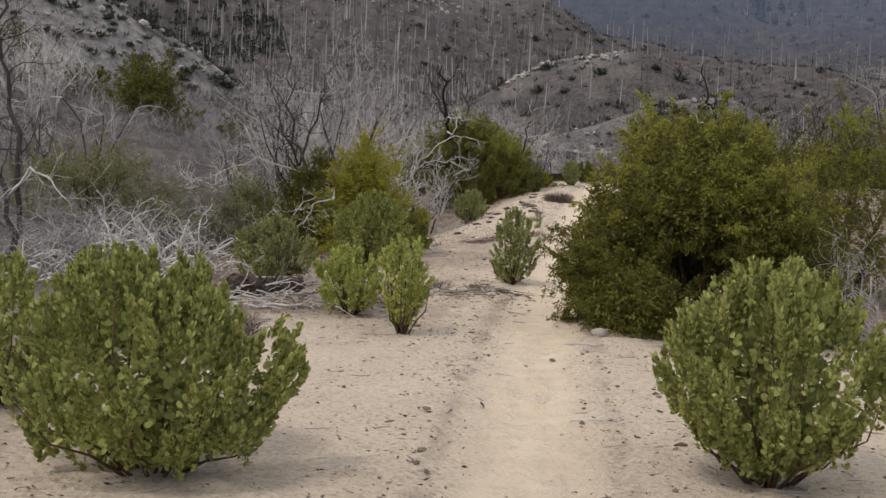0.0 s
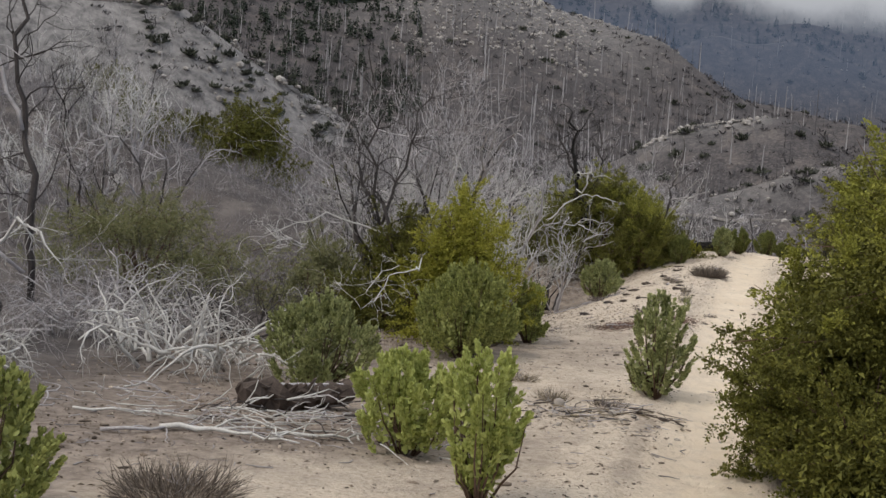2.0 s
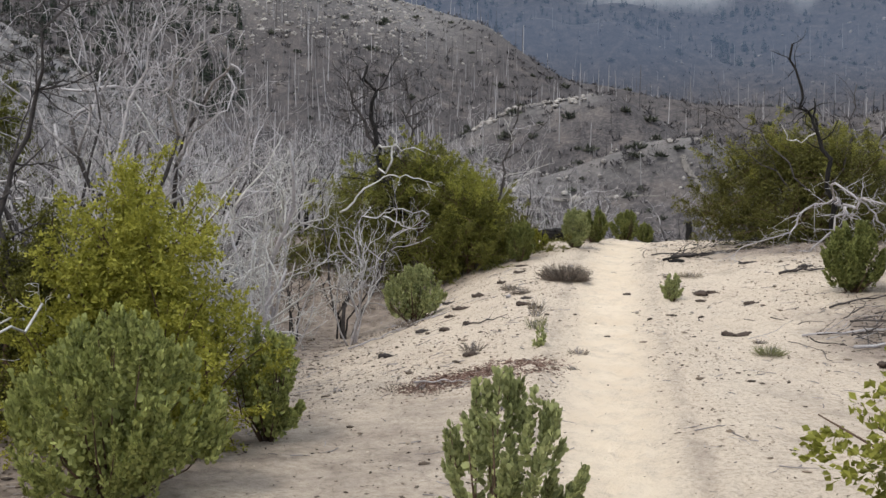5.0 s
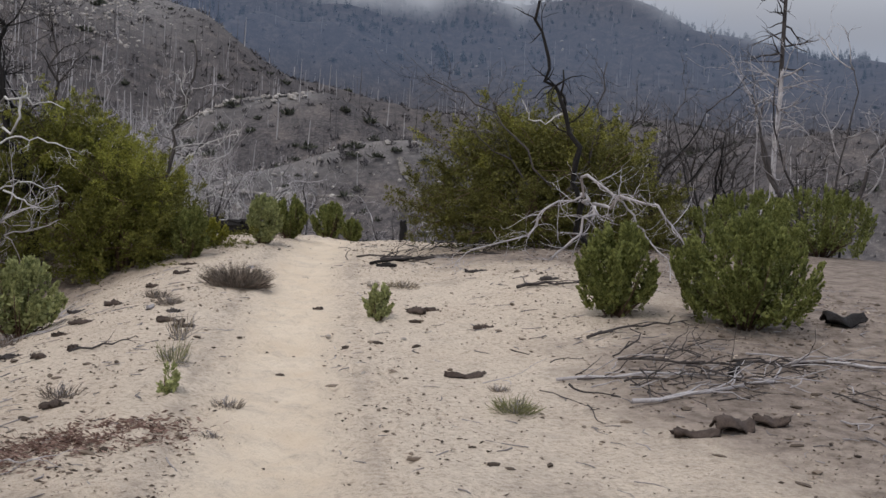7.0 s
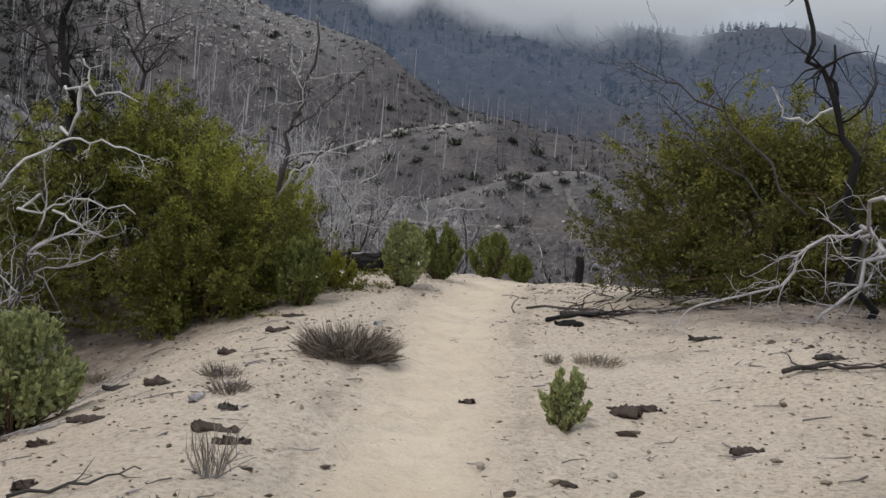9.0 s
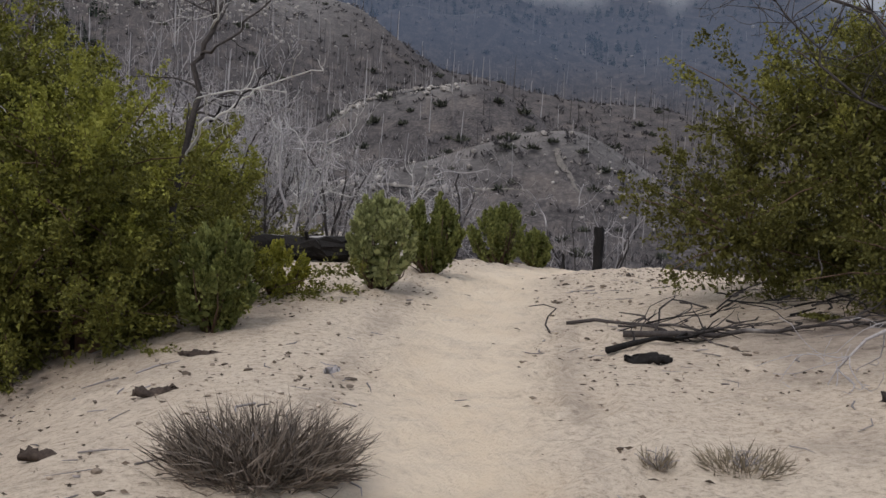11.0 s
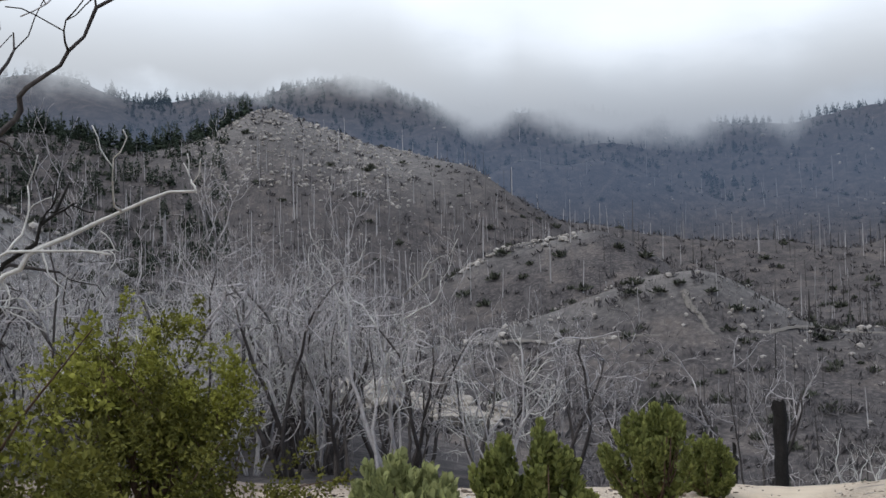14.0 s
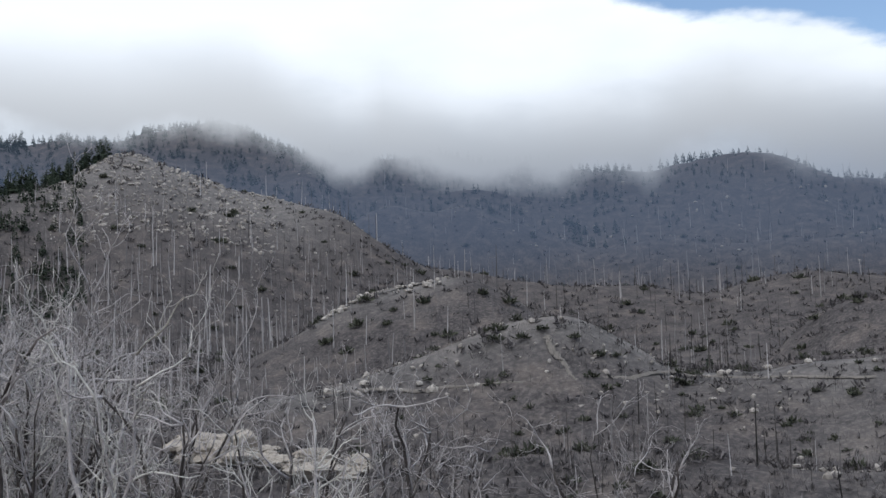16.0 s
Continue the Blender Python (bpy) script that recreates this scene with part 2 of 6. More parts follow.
def ground_material():
    """Pale granite sand near the trail, litter beside it, burnt brown soil on the hills; the mask lies in the mesh."""
    m = bpy.data.materials.new("sand_and_soil")
    m.use_nodes = True
    n, k = m.node_tree.nodes, m.node_tree.links
    b = n["Principled BSDF"]
    b.inputs["Roughness"].default_value = 0.95
    b.inputs["Specular IOR Level"].default_value = 0.1
    co = n.new("ShaderNodeTexCoord")

    def field(s, detail=6.0, rough=0.6):
        t = n.new("ShaderNodeTexNoise")
        t.inputs["Scale"].default_value, t.inputs["Detail"].default_value, t.inputs["Roughness"].default_value = s, detail, rough
        k.new(co.outputs["Object"], t.inputs["Vector"])
        return t.outputs[0]

    def ramp(v, *stops):
        r = n.new("ShaderNodeValToRGB")
        e = r.color_ramp.elements
        for i, (p, c) in enumerate(stops):
            x = e[i] if i < 2 else e.new(p)
            x.position, x.color = p, (*c, 1)
        k.new(v, r.inputs[0])
        return r.outputs[0]

    def blend(f, a, c):
        x = n.new("ShaderNodeMix")
        x.data_type = "RGBA"
        k.new(f, x.inputs[0]), k.new(a, x.inputs[6]), k.new(c, x.inputs[7])
        return x.outputs[2]

    def mask(name):
        a = n.new("ShaderNodeAttribute")
        a.attribute_name = name
        return a.outputs["Fac"]

    def ranged(v, lo, hi):
        r = n.new("ShaderNodeMapRange")
        r.inputs[1].default_value, r.inputs[2].default_value = lo, hi
        k.new(v, r.inputs[0])
        return r.outputs[0]

    def times(a, c):
        x = n.new("ShaderNodeMath")
        x.operation = "MULTIPLY"
        k.new(a, x.inputs[0]), k.new(c, x.inputs[1])
        return x.outputs[0]

    sand = ramp(field(1.1), (0.3, (0.49, 0.4, 0.315)), (0.7, (0.63, 0.545, 0.45)))
    grit = ramp(field(26, 7, 0.85), (0.37, (0.15, 0.115, 0.09)), (0.48, (0.55, 0.455, 0.36)), (0.66, (0.78, 0.69, 0.58)))
    mixed = n.new("ShaderNodeMix")
    mixed.data_type = "RGBA"
    mixed.inputs[0].default_value = 0.62
    k.new(sand, mixed.inputs[6]), k.new(grit, mixed.inputs[7])
    tread = ramp(field(2.4), (0.3, (0.66, 0.54, 0.41)), (0.7, (0.74, 0.63, 0.5)))
    loose = mixed.outputs[2]
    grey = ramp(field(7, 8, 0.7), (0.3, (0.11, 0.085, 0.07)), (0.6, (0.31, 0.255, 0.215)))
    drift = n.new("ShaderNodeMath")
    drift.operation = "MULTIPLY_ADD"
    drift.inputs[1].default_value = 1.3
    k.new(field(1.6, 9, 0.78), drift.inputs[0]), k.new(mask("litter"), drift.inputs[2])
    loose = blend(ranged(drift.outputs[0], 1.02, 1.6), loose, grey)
    near = blend(times(mask("tread"), ranged(field(5, 4), 0.2, 0.55)), loose, tread)
    soil = ramp(field(0.12, 9, 0.75), (0.34, (0.03, 0.028, 0.03)), (0.5, (0.07, 0.064, 0.067)), (0.66, (0.175, 0.15, 0.137)))
    specks = ramp(field(1.3, 6, 0.75), (0.36, (0.02, 0.018, 0.02)), (0.5, (0.07, 0.064, 0.066)), (0.64, (0.21, 0.187, 0.175)))
    both = n.new("ShaderNodeMix")
    both.data_type = "RGBA"
    both.inputs[0].default_value = 0.45
    k.new(soil, both.inputs[6]), k.new(specks, both.inputs[7])
    soil = both.outputs[2]
    bright = ramp(field(0.5, 8, 0.75), (0.34, (0.082, 0.079, 0.081)), (0.6, (0.27, 0.256, 0.25)))
    soil = blend(mask("pale"), soil, bright)
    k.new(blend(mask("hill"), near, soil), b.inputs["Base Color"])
    bp = n.new("ShaderNodeBump")
    bp.inputs["Strength"].default_value, bp.inputs["Distance"].default_value = 0.9, 0.035
    hsum = n.new("ShaderNodeMath")
    k.new(field(24, 6, 0.7), hsum.inputs[0]), k.new(field(5, 5), hsum.inputs[1])
    k.new(hsum.outputs[0], bp.inputs["Height"])
    k.new(bp.outputs[0], b.inputs["Normal"])
    return m


M_GROUND = ground_material()


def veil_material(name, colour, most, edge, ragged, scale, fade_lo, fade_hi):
    """Cloud or haze: a thin sheet that glows, its light put into the colour. The mesh tells how far each spot lies
    above the veil's lower edge.
    """
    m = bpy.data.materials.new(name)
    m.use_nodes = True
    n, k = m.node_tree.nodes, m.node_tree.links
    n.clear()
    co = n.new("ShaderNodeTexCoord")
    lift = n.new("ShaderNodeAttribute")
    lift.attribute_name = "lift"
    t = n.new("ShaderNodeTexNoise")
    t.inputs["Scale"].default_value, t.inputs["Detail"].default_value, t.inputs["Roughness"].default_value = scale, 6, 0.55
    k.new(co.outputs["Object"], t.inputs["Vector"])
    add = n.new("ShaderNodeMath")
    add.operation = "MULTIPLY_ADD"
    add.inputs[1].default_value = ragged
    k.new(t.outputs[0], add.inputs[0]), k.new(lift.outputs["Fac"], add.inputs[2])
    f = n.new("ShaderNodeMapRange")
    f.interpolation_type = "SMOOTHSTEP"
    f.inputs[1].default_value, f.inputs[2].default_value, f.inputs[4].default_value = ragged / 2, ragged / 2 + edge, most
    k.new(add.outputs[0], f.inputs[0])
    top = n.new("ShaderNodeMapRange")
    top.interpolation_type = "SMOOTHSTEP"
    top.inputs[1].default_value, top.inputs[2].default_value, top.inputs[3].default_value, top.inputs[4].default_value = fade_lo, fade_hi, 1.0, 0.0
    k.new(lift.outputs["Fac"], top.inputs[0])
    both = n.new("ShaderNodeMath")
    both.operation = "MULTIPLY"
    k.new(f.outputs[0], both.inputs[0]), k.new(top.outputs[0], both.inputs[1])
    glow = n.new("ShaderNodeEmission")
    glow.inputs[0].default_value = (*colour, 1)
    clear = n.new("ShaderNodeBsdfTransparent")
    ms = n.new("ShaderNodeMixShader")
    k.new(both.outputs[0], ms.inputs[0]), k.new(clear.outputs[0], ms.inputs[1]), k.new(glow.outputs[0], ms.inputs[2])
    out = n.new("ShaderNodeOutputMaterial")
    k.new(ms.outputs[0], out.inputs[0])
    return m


# ---- the lie of the land: metres, the trail runs along +y ----
def smooth(a, b, v):
    k = np.clip((v - a) / (b - a), 0, 1)
    return k * k * (3 - 2 * k)


TRAIL_Y = (-60, 10, 17, 20, 23, 26, 28.5, 30.5, 33, 36.5, 39, 43, 50, 62, 90, 130)
TRAIL_Z = (-0.6, 0.0, 0.03, 0.24, 0.5, 0.8, 1.0, 1.17, 1.32, 1.42, 1.25, 0.5, -1.0, -3.6, -7.4, -8.5)
VIEW = (0.0, 32.0, 2.4)


def rise(az, table):
    b, e = zip(*table)
    b = np.radians(b)
    return (np.interp(az - 0.01, b, e) + 2 * np.interp(az, b, e) + np.interp(az + 0.01, b, e)) / 4


# ridges as (bearing in degrees from +y to the right, slope up from the crest of the trail)
RIDGES = (
    (118, 16, ((-60, 0.1), (-34, 0.06), (-20, 0.01), (-12, -0.02), (-6, -0.03), (0, -0.04), (30, -0.05), (60, 0.0))),
    (190, 26, ((-60, 0.17), (-30, 0.17), (-27, 0.145), (-23.5, 0.112), (-21, 0.086), (-19, 0.063), (-13, 0.0), (-4.9, 0.015), (-2, 0.036), (0.8, 0.0545), (3.4, 0.0664), (6.3, 0.07), (8.5, 0.052), (11, 0.028), (14.5, 0.024), (19, 0.038), (30, 0.05), (60, 0.08))),
    (330, 42, ((-60, 0.16), (-34, 0.15), (-20, 0.06), (-12, 0.02), (-7.9, 0.061), (-3.2, 0.0927), (1.2, 0.107), (3.5, 0.0934), (5, 0.079), (9, 0.045), (14.6, 0.03), (16.9, 0.069), (18.4, 0.08), (30, 0.1), (60, 0.1))),
    (700, 130, ((-60, 0.17), (-30, 0.185), (-19, 0.181), (-16, 0.191), (-13.5, 0.2085), (-11, 0.1975), (-8, 0.176), (-4.2, 0.152), (-1.6, 0.126), (0.5, 0.109), (5, 0.09), (60, 0.09))),
    (1250, 260, ((-60, 0.18), (-30, 0.2), (-27, 0.213), (-24.8, 0.224), (-22.4, 0.222), (-19.5, 0.21), (-14, 0.2164), (-9.5, 0.23), (-6.7, 0.206), (1, 0.196), (6, 0.189), (10, 0.178), (11.4, 0.1864), (13.4, 0.189), (15.9, 0.185), (18, 0.166), (21.2, 0.1526), (25, 0.143), (60, 0.14))),
    (900, 60, ((-60, 0.1), (-6, 0.12), (-3.1, 0.1535), (-1.57, 0.1598), (1.8, 0.16), (3.6, 0.1455), (6, 0.13), (60, 0.1))),
)


def wobble(x, y):
    """Gentle rises and hollows, small near the trail."""
    w = np.sin(x * 0.9 + 1.3 * np.sin(y * 0.31)) * np.sin(y * 0.7 + 0.8 * np.sin(x * 0.5)) * 0.035
    w += np.sin(x * 3.1 + y * 1.7) * np.sin(y * 2.6 - x * 1.2) * 0.008
    far = np.hypot(x, y - 30)
    big = np.sin(x * 0.11 + 1.7 * np.sin(y * 0.043)) * np.sin(y * 0.087 + np.sin(x * 0.06))
    big2 = np.sin(x * 0.031 + 1.1 * np.sin(y * 0.017)) * np.sin(y * 0.027 + np.sin(x * 0.019) * 2)
    return w + big * smooth(45, 120, far) * 1.2 + big2 * smooth(120, 500, far) * 6.0


def path_x(y):
    return np.interp(y, (-10, 0, 5, 12, 18, 22, 26, 30, 34, 38), (0.15, 0.0, -0.4, -0.7, -0.75, -0.7, -0.6, -0.45, -0.1, 1.2))


def land(x, y):
    """Height of the ground at (x, y); numpy arrays or numbers."""
    x, y = np.asarray(x, float), np.asarray(y, float)
    near = np.interp(y, TRAIL_Y, TRAIL_Z)
    k = [np.interp(y + d, TRAIL_Y, TRAIL_Z) for d in (-2, -1, 1, 2)]
    near = (near + sum(k)) / 5
    side = smooth(-1.4, -4.2, x) * smooth(17, 24, y) * (1 - smooth(29, 33, y))
    near = near * (1 - 0.95 * side)
    near = near - smooth(-9, -22, x) * np.where(y > 36.5, near - 1.3, 0)
    near = near + 3.3 * np.exp(-((x + 7) / 7.5) ** 2 - ((y - 54) / 8) ** 2)
    # the bank climbs on the left, and falls away behind the crest
    near = near + 3.6 * smooth(-7.0, -26, x) * smooth(2, 22, y) * (1 - smooth(75, 110, y))
    near = near + 0.3 * smooth(0.2, 2.6, x) * smooth(22, 29, y) * (1 - smooth(31.5, 36.5, y))
    # the tread is worn a little into the sand
    d = x - path_x(y)
    near = near - 0.045 * np.exp(-(d / 0.42) ** 2) * (1 - smooth(36, 42, y)) + 0.02 * np.exp(-((np.abs(d) - 0.75) / 0.3) ** 2) * (1 - smooth(36, 42, y))
    dx, dy = x - VIEW[0], y - VIEW[1]
    r = np.hypot(dx, dy) + 1e-6
    az = np.arctan2(dx, dy)
    front = smooth(math.radians(115), math.radians(75), np.abs(az))
    far = np.full(np.shape(r), -9.0)
    out = smooth(150, 420, r) * 18
    hill = far + out
    for dist, width, table in RIDGES:
        top = VIEW[2] + dist * rise(az, table)
        g = np.exp(-np.abs((r - dist) / width) ** 1.7) if dist < 1250 else smooth(dist - 2.2 * width, dist, r)
        hill = hill + np.maximum(top - hill, 0) * g
    # gullies and spurs down the far mountain
    spur = np.sin(az * 46 + 1.4 * np.sin(r * 0.011) + 0.6) + 0.5 * np.sin(az * 97 + 2.0 * np.sin(r * 0.017))
    far = hill + spur * 6 * smooth(940, 1020, r) * smooth(1200, 1080, r)
    blend = smooth(62, 100, r) * front
    return near * (1 - blend) + far * blend + wobble(x, y) * (1 - 0.4 * np.exp(-(d / 0.6) ** 2))


# ---- mesh helpers ----
def mesh_of(name, verts, faces, material, smooth_shade=False):
    """One mesh from arrays: verts n x 3, faces n x 3 or n x 4 (or a list of both kinds)."""
    me = bpy.data.meshes.new(name)
    me.from_pydata(np.asarray(verts, float).reshape(-1, 3).tolist(), [], faces.tolist() if isinstance(faces, np.ndarray) else faces)
    me.materials.append(material)
    if smooth_shade:
        me.polygons.foreach_set("use_smooth", [True] * len(me.polygons))
    me.update()
    return me


def part(name, data, parent, label=""):
    """Links a mesh as one object under a thing."""
    ob = new(name, data)
    ob.parent = parent
    return tagged(ob, label)


def thing(name, place, label, category, group="", turn=0.0, size=1.0):
    """An empty at the base of a thing, to which its parts belong."""
    ob = new(name)
    ob.matrix_basis = Matrix.Translation(place) @ Matrix.Rotation(turn, 4, "Z") @ Matrix.Scale(size, 4)
    ob.empty_display_size = 0.1
    return tagged(ob, label, category, group)


def on_land(x, y, sink=0.02):
    return (x, y, float(land(x, y)) - sink)


class Soup:
    """Gathers tubes and lumps into one mesh."""

    def __init__(self):
        self.v, self.f = [], []

    def tube(self, pts, radii, sides=5, cap=True):
        pts = [Vector(p) for p in pts]
        start = len(self.v)
        side = None
        for i, p in enumerate(pts):
            way = (pts[min(i + 1, len(pts) - 1)] - pts[max(i - 1, 0)])
            way = way.normalized() if way.length > 1e-9 else Vector((0, 0, 1))
            if side is None:
                side = way.orthogonal().normalized()
            side = (side - way * side.dot(way))
            side = side.normalized() if side.length > 1e-6 else way.orthogonal().normalized()
            other = way.cross(side)
            for j in range(sides):
                a = 2 * math.pi * j / sides
                self.v.append(p + (side * math.cos(a) + other * math.sin(a)) * radii[i])
        for i in range(len(pts) - 1):
            for j in range(sides):
                a, b = start + i * sides + j, start + i * sides + (j + 1) % sides
                self.f.append((a, b, b + sides, a + sides))
        if cap:
            self.f.append(tuple(range(start + sides - 1, start - 1, -1)))
            self.f.append(tuple(range(len(self.v) - sides, len(self.v))))

    def lump(self, centre, size, rng, rough=0.25, level=1):
        bm = bmesh.new()
        bmesh.ops.create_icosphere(bm, subdivisions=level, radius=1)
        start = len(self.v)
        c = Vector(centre)
        ph = [rng.uniform(0, 6.3) for _ in range(3)]
        for v in bm.verts:
            k = 1 + rough * (math.sin(v.co.x * 2.3 + ph[0]) * math.sin(v.co.y * 2.1 + ph[1]) + 0.6 * math.sin(v.co.z * 3.7 + ph[2])) + rng.uniform(-rough, rough) * 0.35
            self.v.append(c + Vector((v.co.x * size[0], v.co.y * size[1], v.co.z * size[2])) * k)
        self.f += [tuple(start + v.index for v in f.verts) for f in bm.faces]
        bm.free()

    def mesh(self, name, material, smooth_shade=True):
        return mesh_of(name, [tuple(p) for p in self.v], self.f, material, smooth_shade)


def crooked(rng, start, way, length, steps, kink, lift=0.0, droop=0.0):
    """A line that wanders as dead wood does."""
    p, d = Vector(start), Vector(way).normalized()
    pts = [p.copy()]
    for i in range(steps):
        d = (d + Vector((rng.gauss(0, kink), rng.gauss(0, kink), rng.gauss(0, kink) + lift - droop * i / steps))).normalized()
        p = p + d * (length / steps)
        pts.append(p.copy())
    return pts


def limb(soup, rng, start, way, length, radius, depth, kink=0.16, lift=0.03, forks=(2, 4), spread=0.75, sides=5, shrink=0.62, droop=0.0):
    """A branch with its twigs, down to a depth."""
    steps = 6 if depth else 4
    pts = crooked(rng, start, way, length, steps, kink, lift, droop)
    end = 0.35 if depth else 0.25
    soup.tube(pts, [max(radius * (1 - (1 - end) * i / steps), 0.0018) for i in range(steps + 1)], max(3, sides))
    if depth:
        for j in range(rng.randint(*forks)):
            i = rng.randint(2, steps)
            d = (pts[i] - pts[i - 1]).normalized()
            off = Vector((rng.gauss(0, 1), rng.gauss(0, 1), rng.gauss(0, 0.8))).normalized()
            w = (d * (1.0 - 0.4 * spread) + off * spread).normalized()
            limb(soup, rng, pts[i], w, length * shrink * rng.uniform(0.65, 1.15), radius * (1 - (1 - end) * i / steps) * 0.72, depth - 1, kink * 1.15, lift, forks, spread, max(3, sides - 1), shrink, droop)
    return pts


def leaves(centres, ways, lengths, widths, rng, fold=0.25, rounded=False):
    """A leaf a face, bent along its middle: four corners, or six for a rounded blade."""
    n = len(centres)
    ways = ways / (np.linalg.norm(ways, axis=1, keepdims=True) + 1e-9)
    rnd = rng.normal(size=(n, 3))
    side = np.cross(ways, rnd)
    side /= np.linalg.norm(side, axis=1, keepdims=True) + 1e-9
    norm = np.cross(side, ways)
    L, Wd = lengths[:, None], widths[:, None]
    if rounded:
        lo, hi = centres + ways * L * 0.33 + norm * L * fold * 0.3, centres + ways * L * 0.78 + norm * L * fold * 0.3
        v = np.stack([centres, lo - side * Wd * 0.48, hi - side * Wd * 0.42, centres + ways * L, hi + side * Wd * 0.42, lo + side * Wd * 0.48], 1).reshape(-1, 3)
        return v, np.arange(n * 6).reshape(-1, 6)
    mid = centres + ways * L * 0.55 + norm * L * fold * 0.4
    v = np.stack([centres, mid - side * Wd * 0.5, centres + ways * L, mid + side * Wd * 0.5], 1).reshape(-1, 3)
    return v, np.arange(n * 4).reshape(-1, 4)


# ---- ground: one sheet, fine by the trail and coarse on the hills ----
def steps_from(centre_lo, centre_hi, fine, lo, hi, grow, cap):
    mid = list(np.arange(centre_lo, centre_hi + fine / 2, fine))
    for sign, edge in ((1, hi), (-1, lo)):
        d, p = fine, mid[-1] if sign > 0 else mid[0]
        ext = []
        while (p < edge) if sign > 0 else (p > edge):
            limit = cap if abs(p) < 1100 else 60
            d = min(d * grow, limit)
            p += sign * d
            ext.append(p)
        mid = mid + ext if sign > 0 else ext[::-1] + mid
    return np.array(mid)


def build_ground():
    xs = steps_from(-4.2, 3.0, 0.075, -2400, 2400, 1.075, 11.0)
    ys = steps_from(4.0, 37.0, 0.095, -700, 2600, 1.075, 11.0)
    X, Y = np.meshgrid(xs, ys)
    Z = land(X, Y)
    # footprints and small heaps in the loose sand
    rng = np.random.default_rng(5)
    near = (np.abs(X + 0.5) < 6) & (Y > 2) & (Y < 40)
    Z = Z + np.where(near, rng.normal(0, 0.0045, X.shape), 0)
    for _ in range(950):
        fy = rng.uniform(4, 37)
        side = rng.choice((-1, 1))
        fx = path_x(fy) + side * abs(rng.normal(0.42, 0.34))
        i0, i1 = np.searchsorted(xs, (fx - 0.35, fx + 0.35))
        j0, j1 = np.searchsorted(ys, (fy - 0.4, fy + 0.4))
        dx, dy = X[j0:j1, i0:i1] - fx, Y[j0:j1, i0:i1] - fy
        w, ln = rng.uniform(0.05, 0.08), rng.uniform(0.08, 0.15)
        q = (dx / w) ** 2 + (dy / ln) ** 2
        Z[j0:j1, i0:i1] += rng.uniform(0.4, 1.0) * (-0.034 * np.exp(-q) + 0.014 * np.exp(-(np.sqrt(q) - 1.6) ** 2 * 3))
    nx, ny = len(xs), len(ys)
    idx = np.arange(nx * ny).reshape(ny, nx)
    F = np.stack([idx[:-1, :-1], idx[:-1, 1:], idx[1:, 1:], idx[1:, :-1]], -1).reshape(-1, 4)
    V = np.stack([X, Y, Z], -1).reshape(-1, 3)
    me = bpy.data.meshes.new("ground")
    me.vertices.add(len(V)), me.loops.add(F.size), me.polygons.add(len(F))
    me.vertices.foreach_set("co", V.ravel())
    me.loops.foreach_set("vertex_index", F.ravel())
    me.polygons.foreach_set("loop_start", np.arange(0, F.size, 4))
    me.polygons.foreach_set("use_smooth", np.ones(len(F), bool))
    me.update(calc_edges=True)
    d = np.abs(X - path_x(Y))
    tread = np.exp(-(d / 0.36) ** 4) * (1 - smooth(37, 43, Y))
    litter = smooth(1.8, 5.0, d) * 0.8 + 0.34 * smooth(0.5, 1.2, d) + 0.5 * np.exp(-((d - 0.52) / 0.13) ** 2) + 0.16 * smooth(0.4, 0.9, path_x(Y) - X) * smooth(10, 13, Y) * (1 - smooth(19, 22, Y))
    # also greyer in soft pools under the oaks and bushes
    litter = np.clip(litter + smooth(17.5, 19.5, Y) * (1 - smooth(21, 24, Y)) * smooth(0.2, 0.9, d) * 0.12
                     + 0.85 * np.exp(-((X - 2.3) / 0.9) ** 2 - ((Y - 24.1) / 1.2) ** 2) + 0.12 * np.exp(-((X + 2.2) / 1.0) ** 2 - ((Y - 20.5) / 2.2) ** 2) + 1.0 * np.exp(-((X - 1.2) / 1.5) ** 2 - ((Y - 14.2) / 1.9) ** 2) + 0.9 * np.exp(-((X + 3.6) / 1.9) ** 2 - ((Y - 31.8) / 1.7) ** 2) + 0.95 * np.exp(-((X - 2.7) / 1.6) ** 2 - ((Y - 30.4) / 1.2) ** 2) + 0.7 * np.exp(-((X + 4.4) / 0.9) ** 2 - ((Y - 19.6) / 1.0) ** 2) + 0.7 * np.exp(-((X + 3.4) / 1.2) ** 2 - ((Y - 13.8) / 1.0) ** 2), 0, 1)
    hill = np.clip(smooth(38, 44, Y + 0.15 * np.abs(X)) + smooth(4.7, 7.0, -X) * 0.9 * smooth(9, 15, Y) + smooth(5, 11, X) * 0.8, 0, 1)
    az, rr = np.degrees(np.arctan2(X - VIEW[0], Y - VIEW[1])), np.hypot(X - VIEW[0], Y - VIEW[1])
    pale = smooth(-17.5, -21, az) * smooth(140, 160, rr) * (1 - smooth(205, 235, rr)) * 0.9
    pale += np.exp(-((rr - 190) / 9) ** 2) * (np.abs(az - 5) < 14) * 0.55 + np.exp(-((rr - 330) / 10) ** 2) * smooth(-7, -4, az) * smooth(2, 0, az) * 0.7
    pale += smooth(600, 690, rr) * smooth(760, 720, rr) * smooth(-21, -15, az) * smooth(-2, -7, az) * 0.6 + smooth(14, 18, az) * smooth(90, 130, rr) * smooth(220, 180, rr) * 0.15
    pale = np.clip(pale, 0, 1)
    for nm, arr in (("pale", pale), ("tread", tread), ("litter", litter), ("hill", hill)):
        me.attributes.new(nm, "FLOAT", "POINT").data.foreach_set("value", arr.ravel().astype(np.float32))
    me.materials.append(M_GROUND)
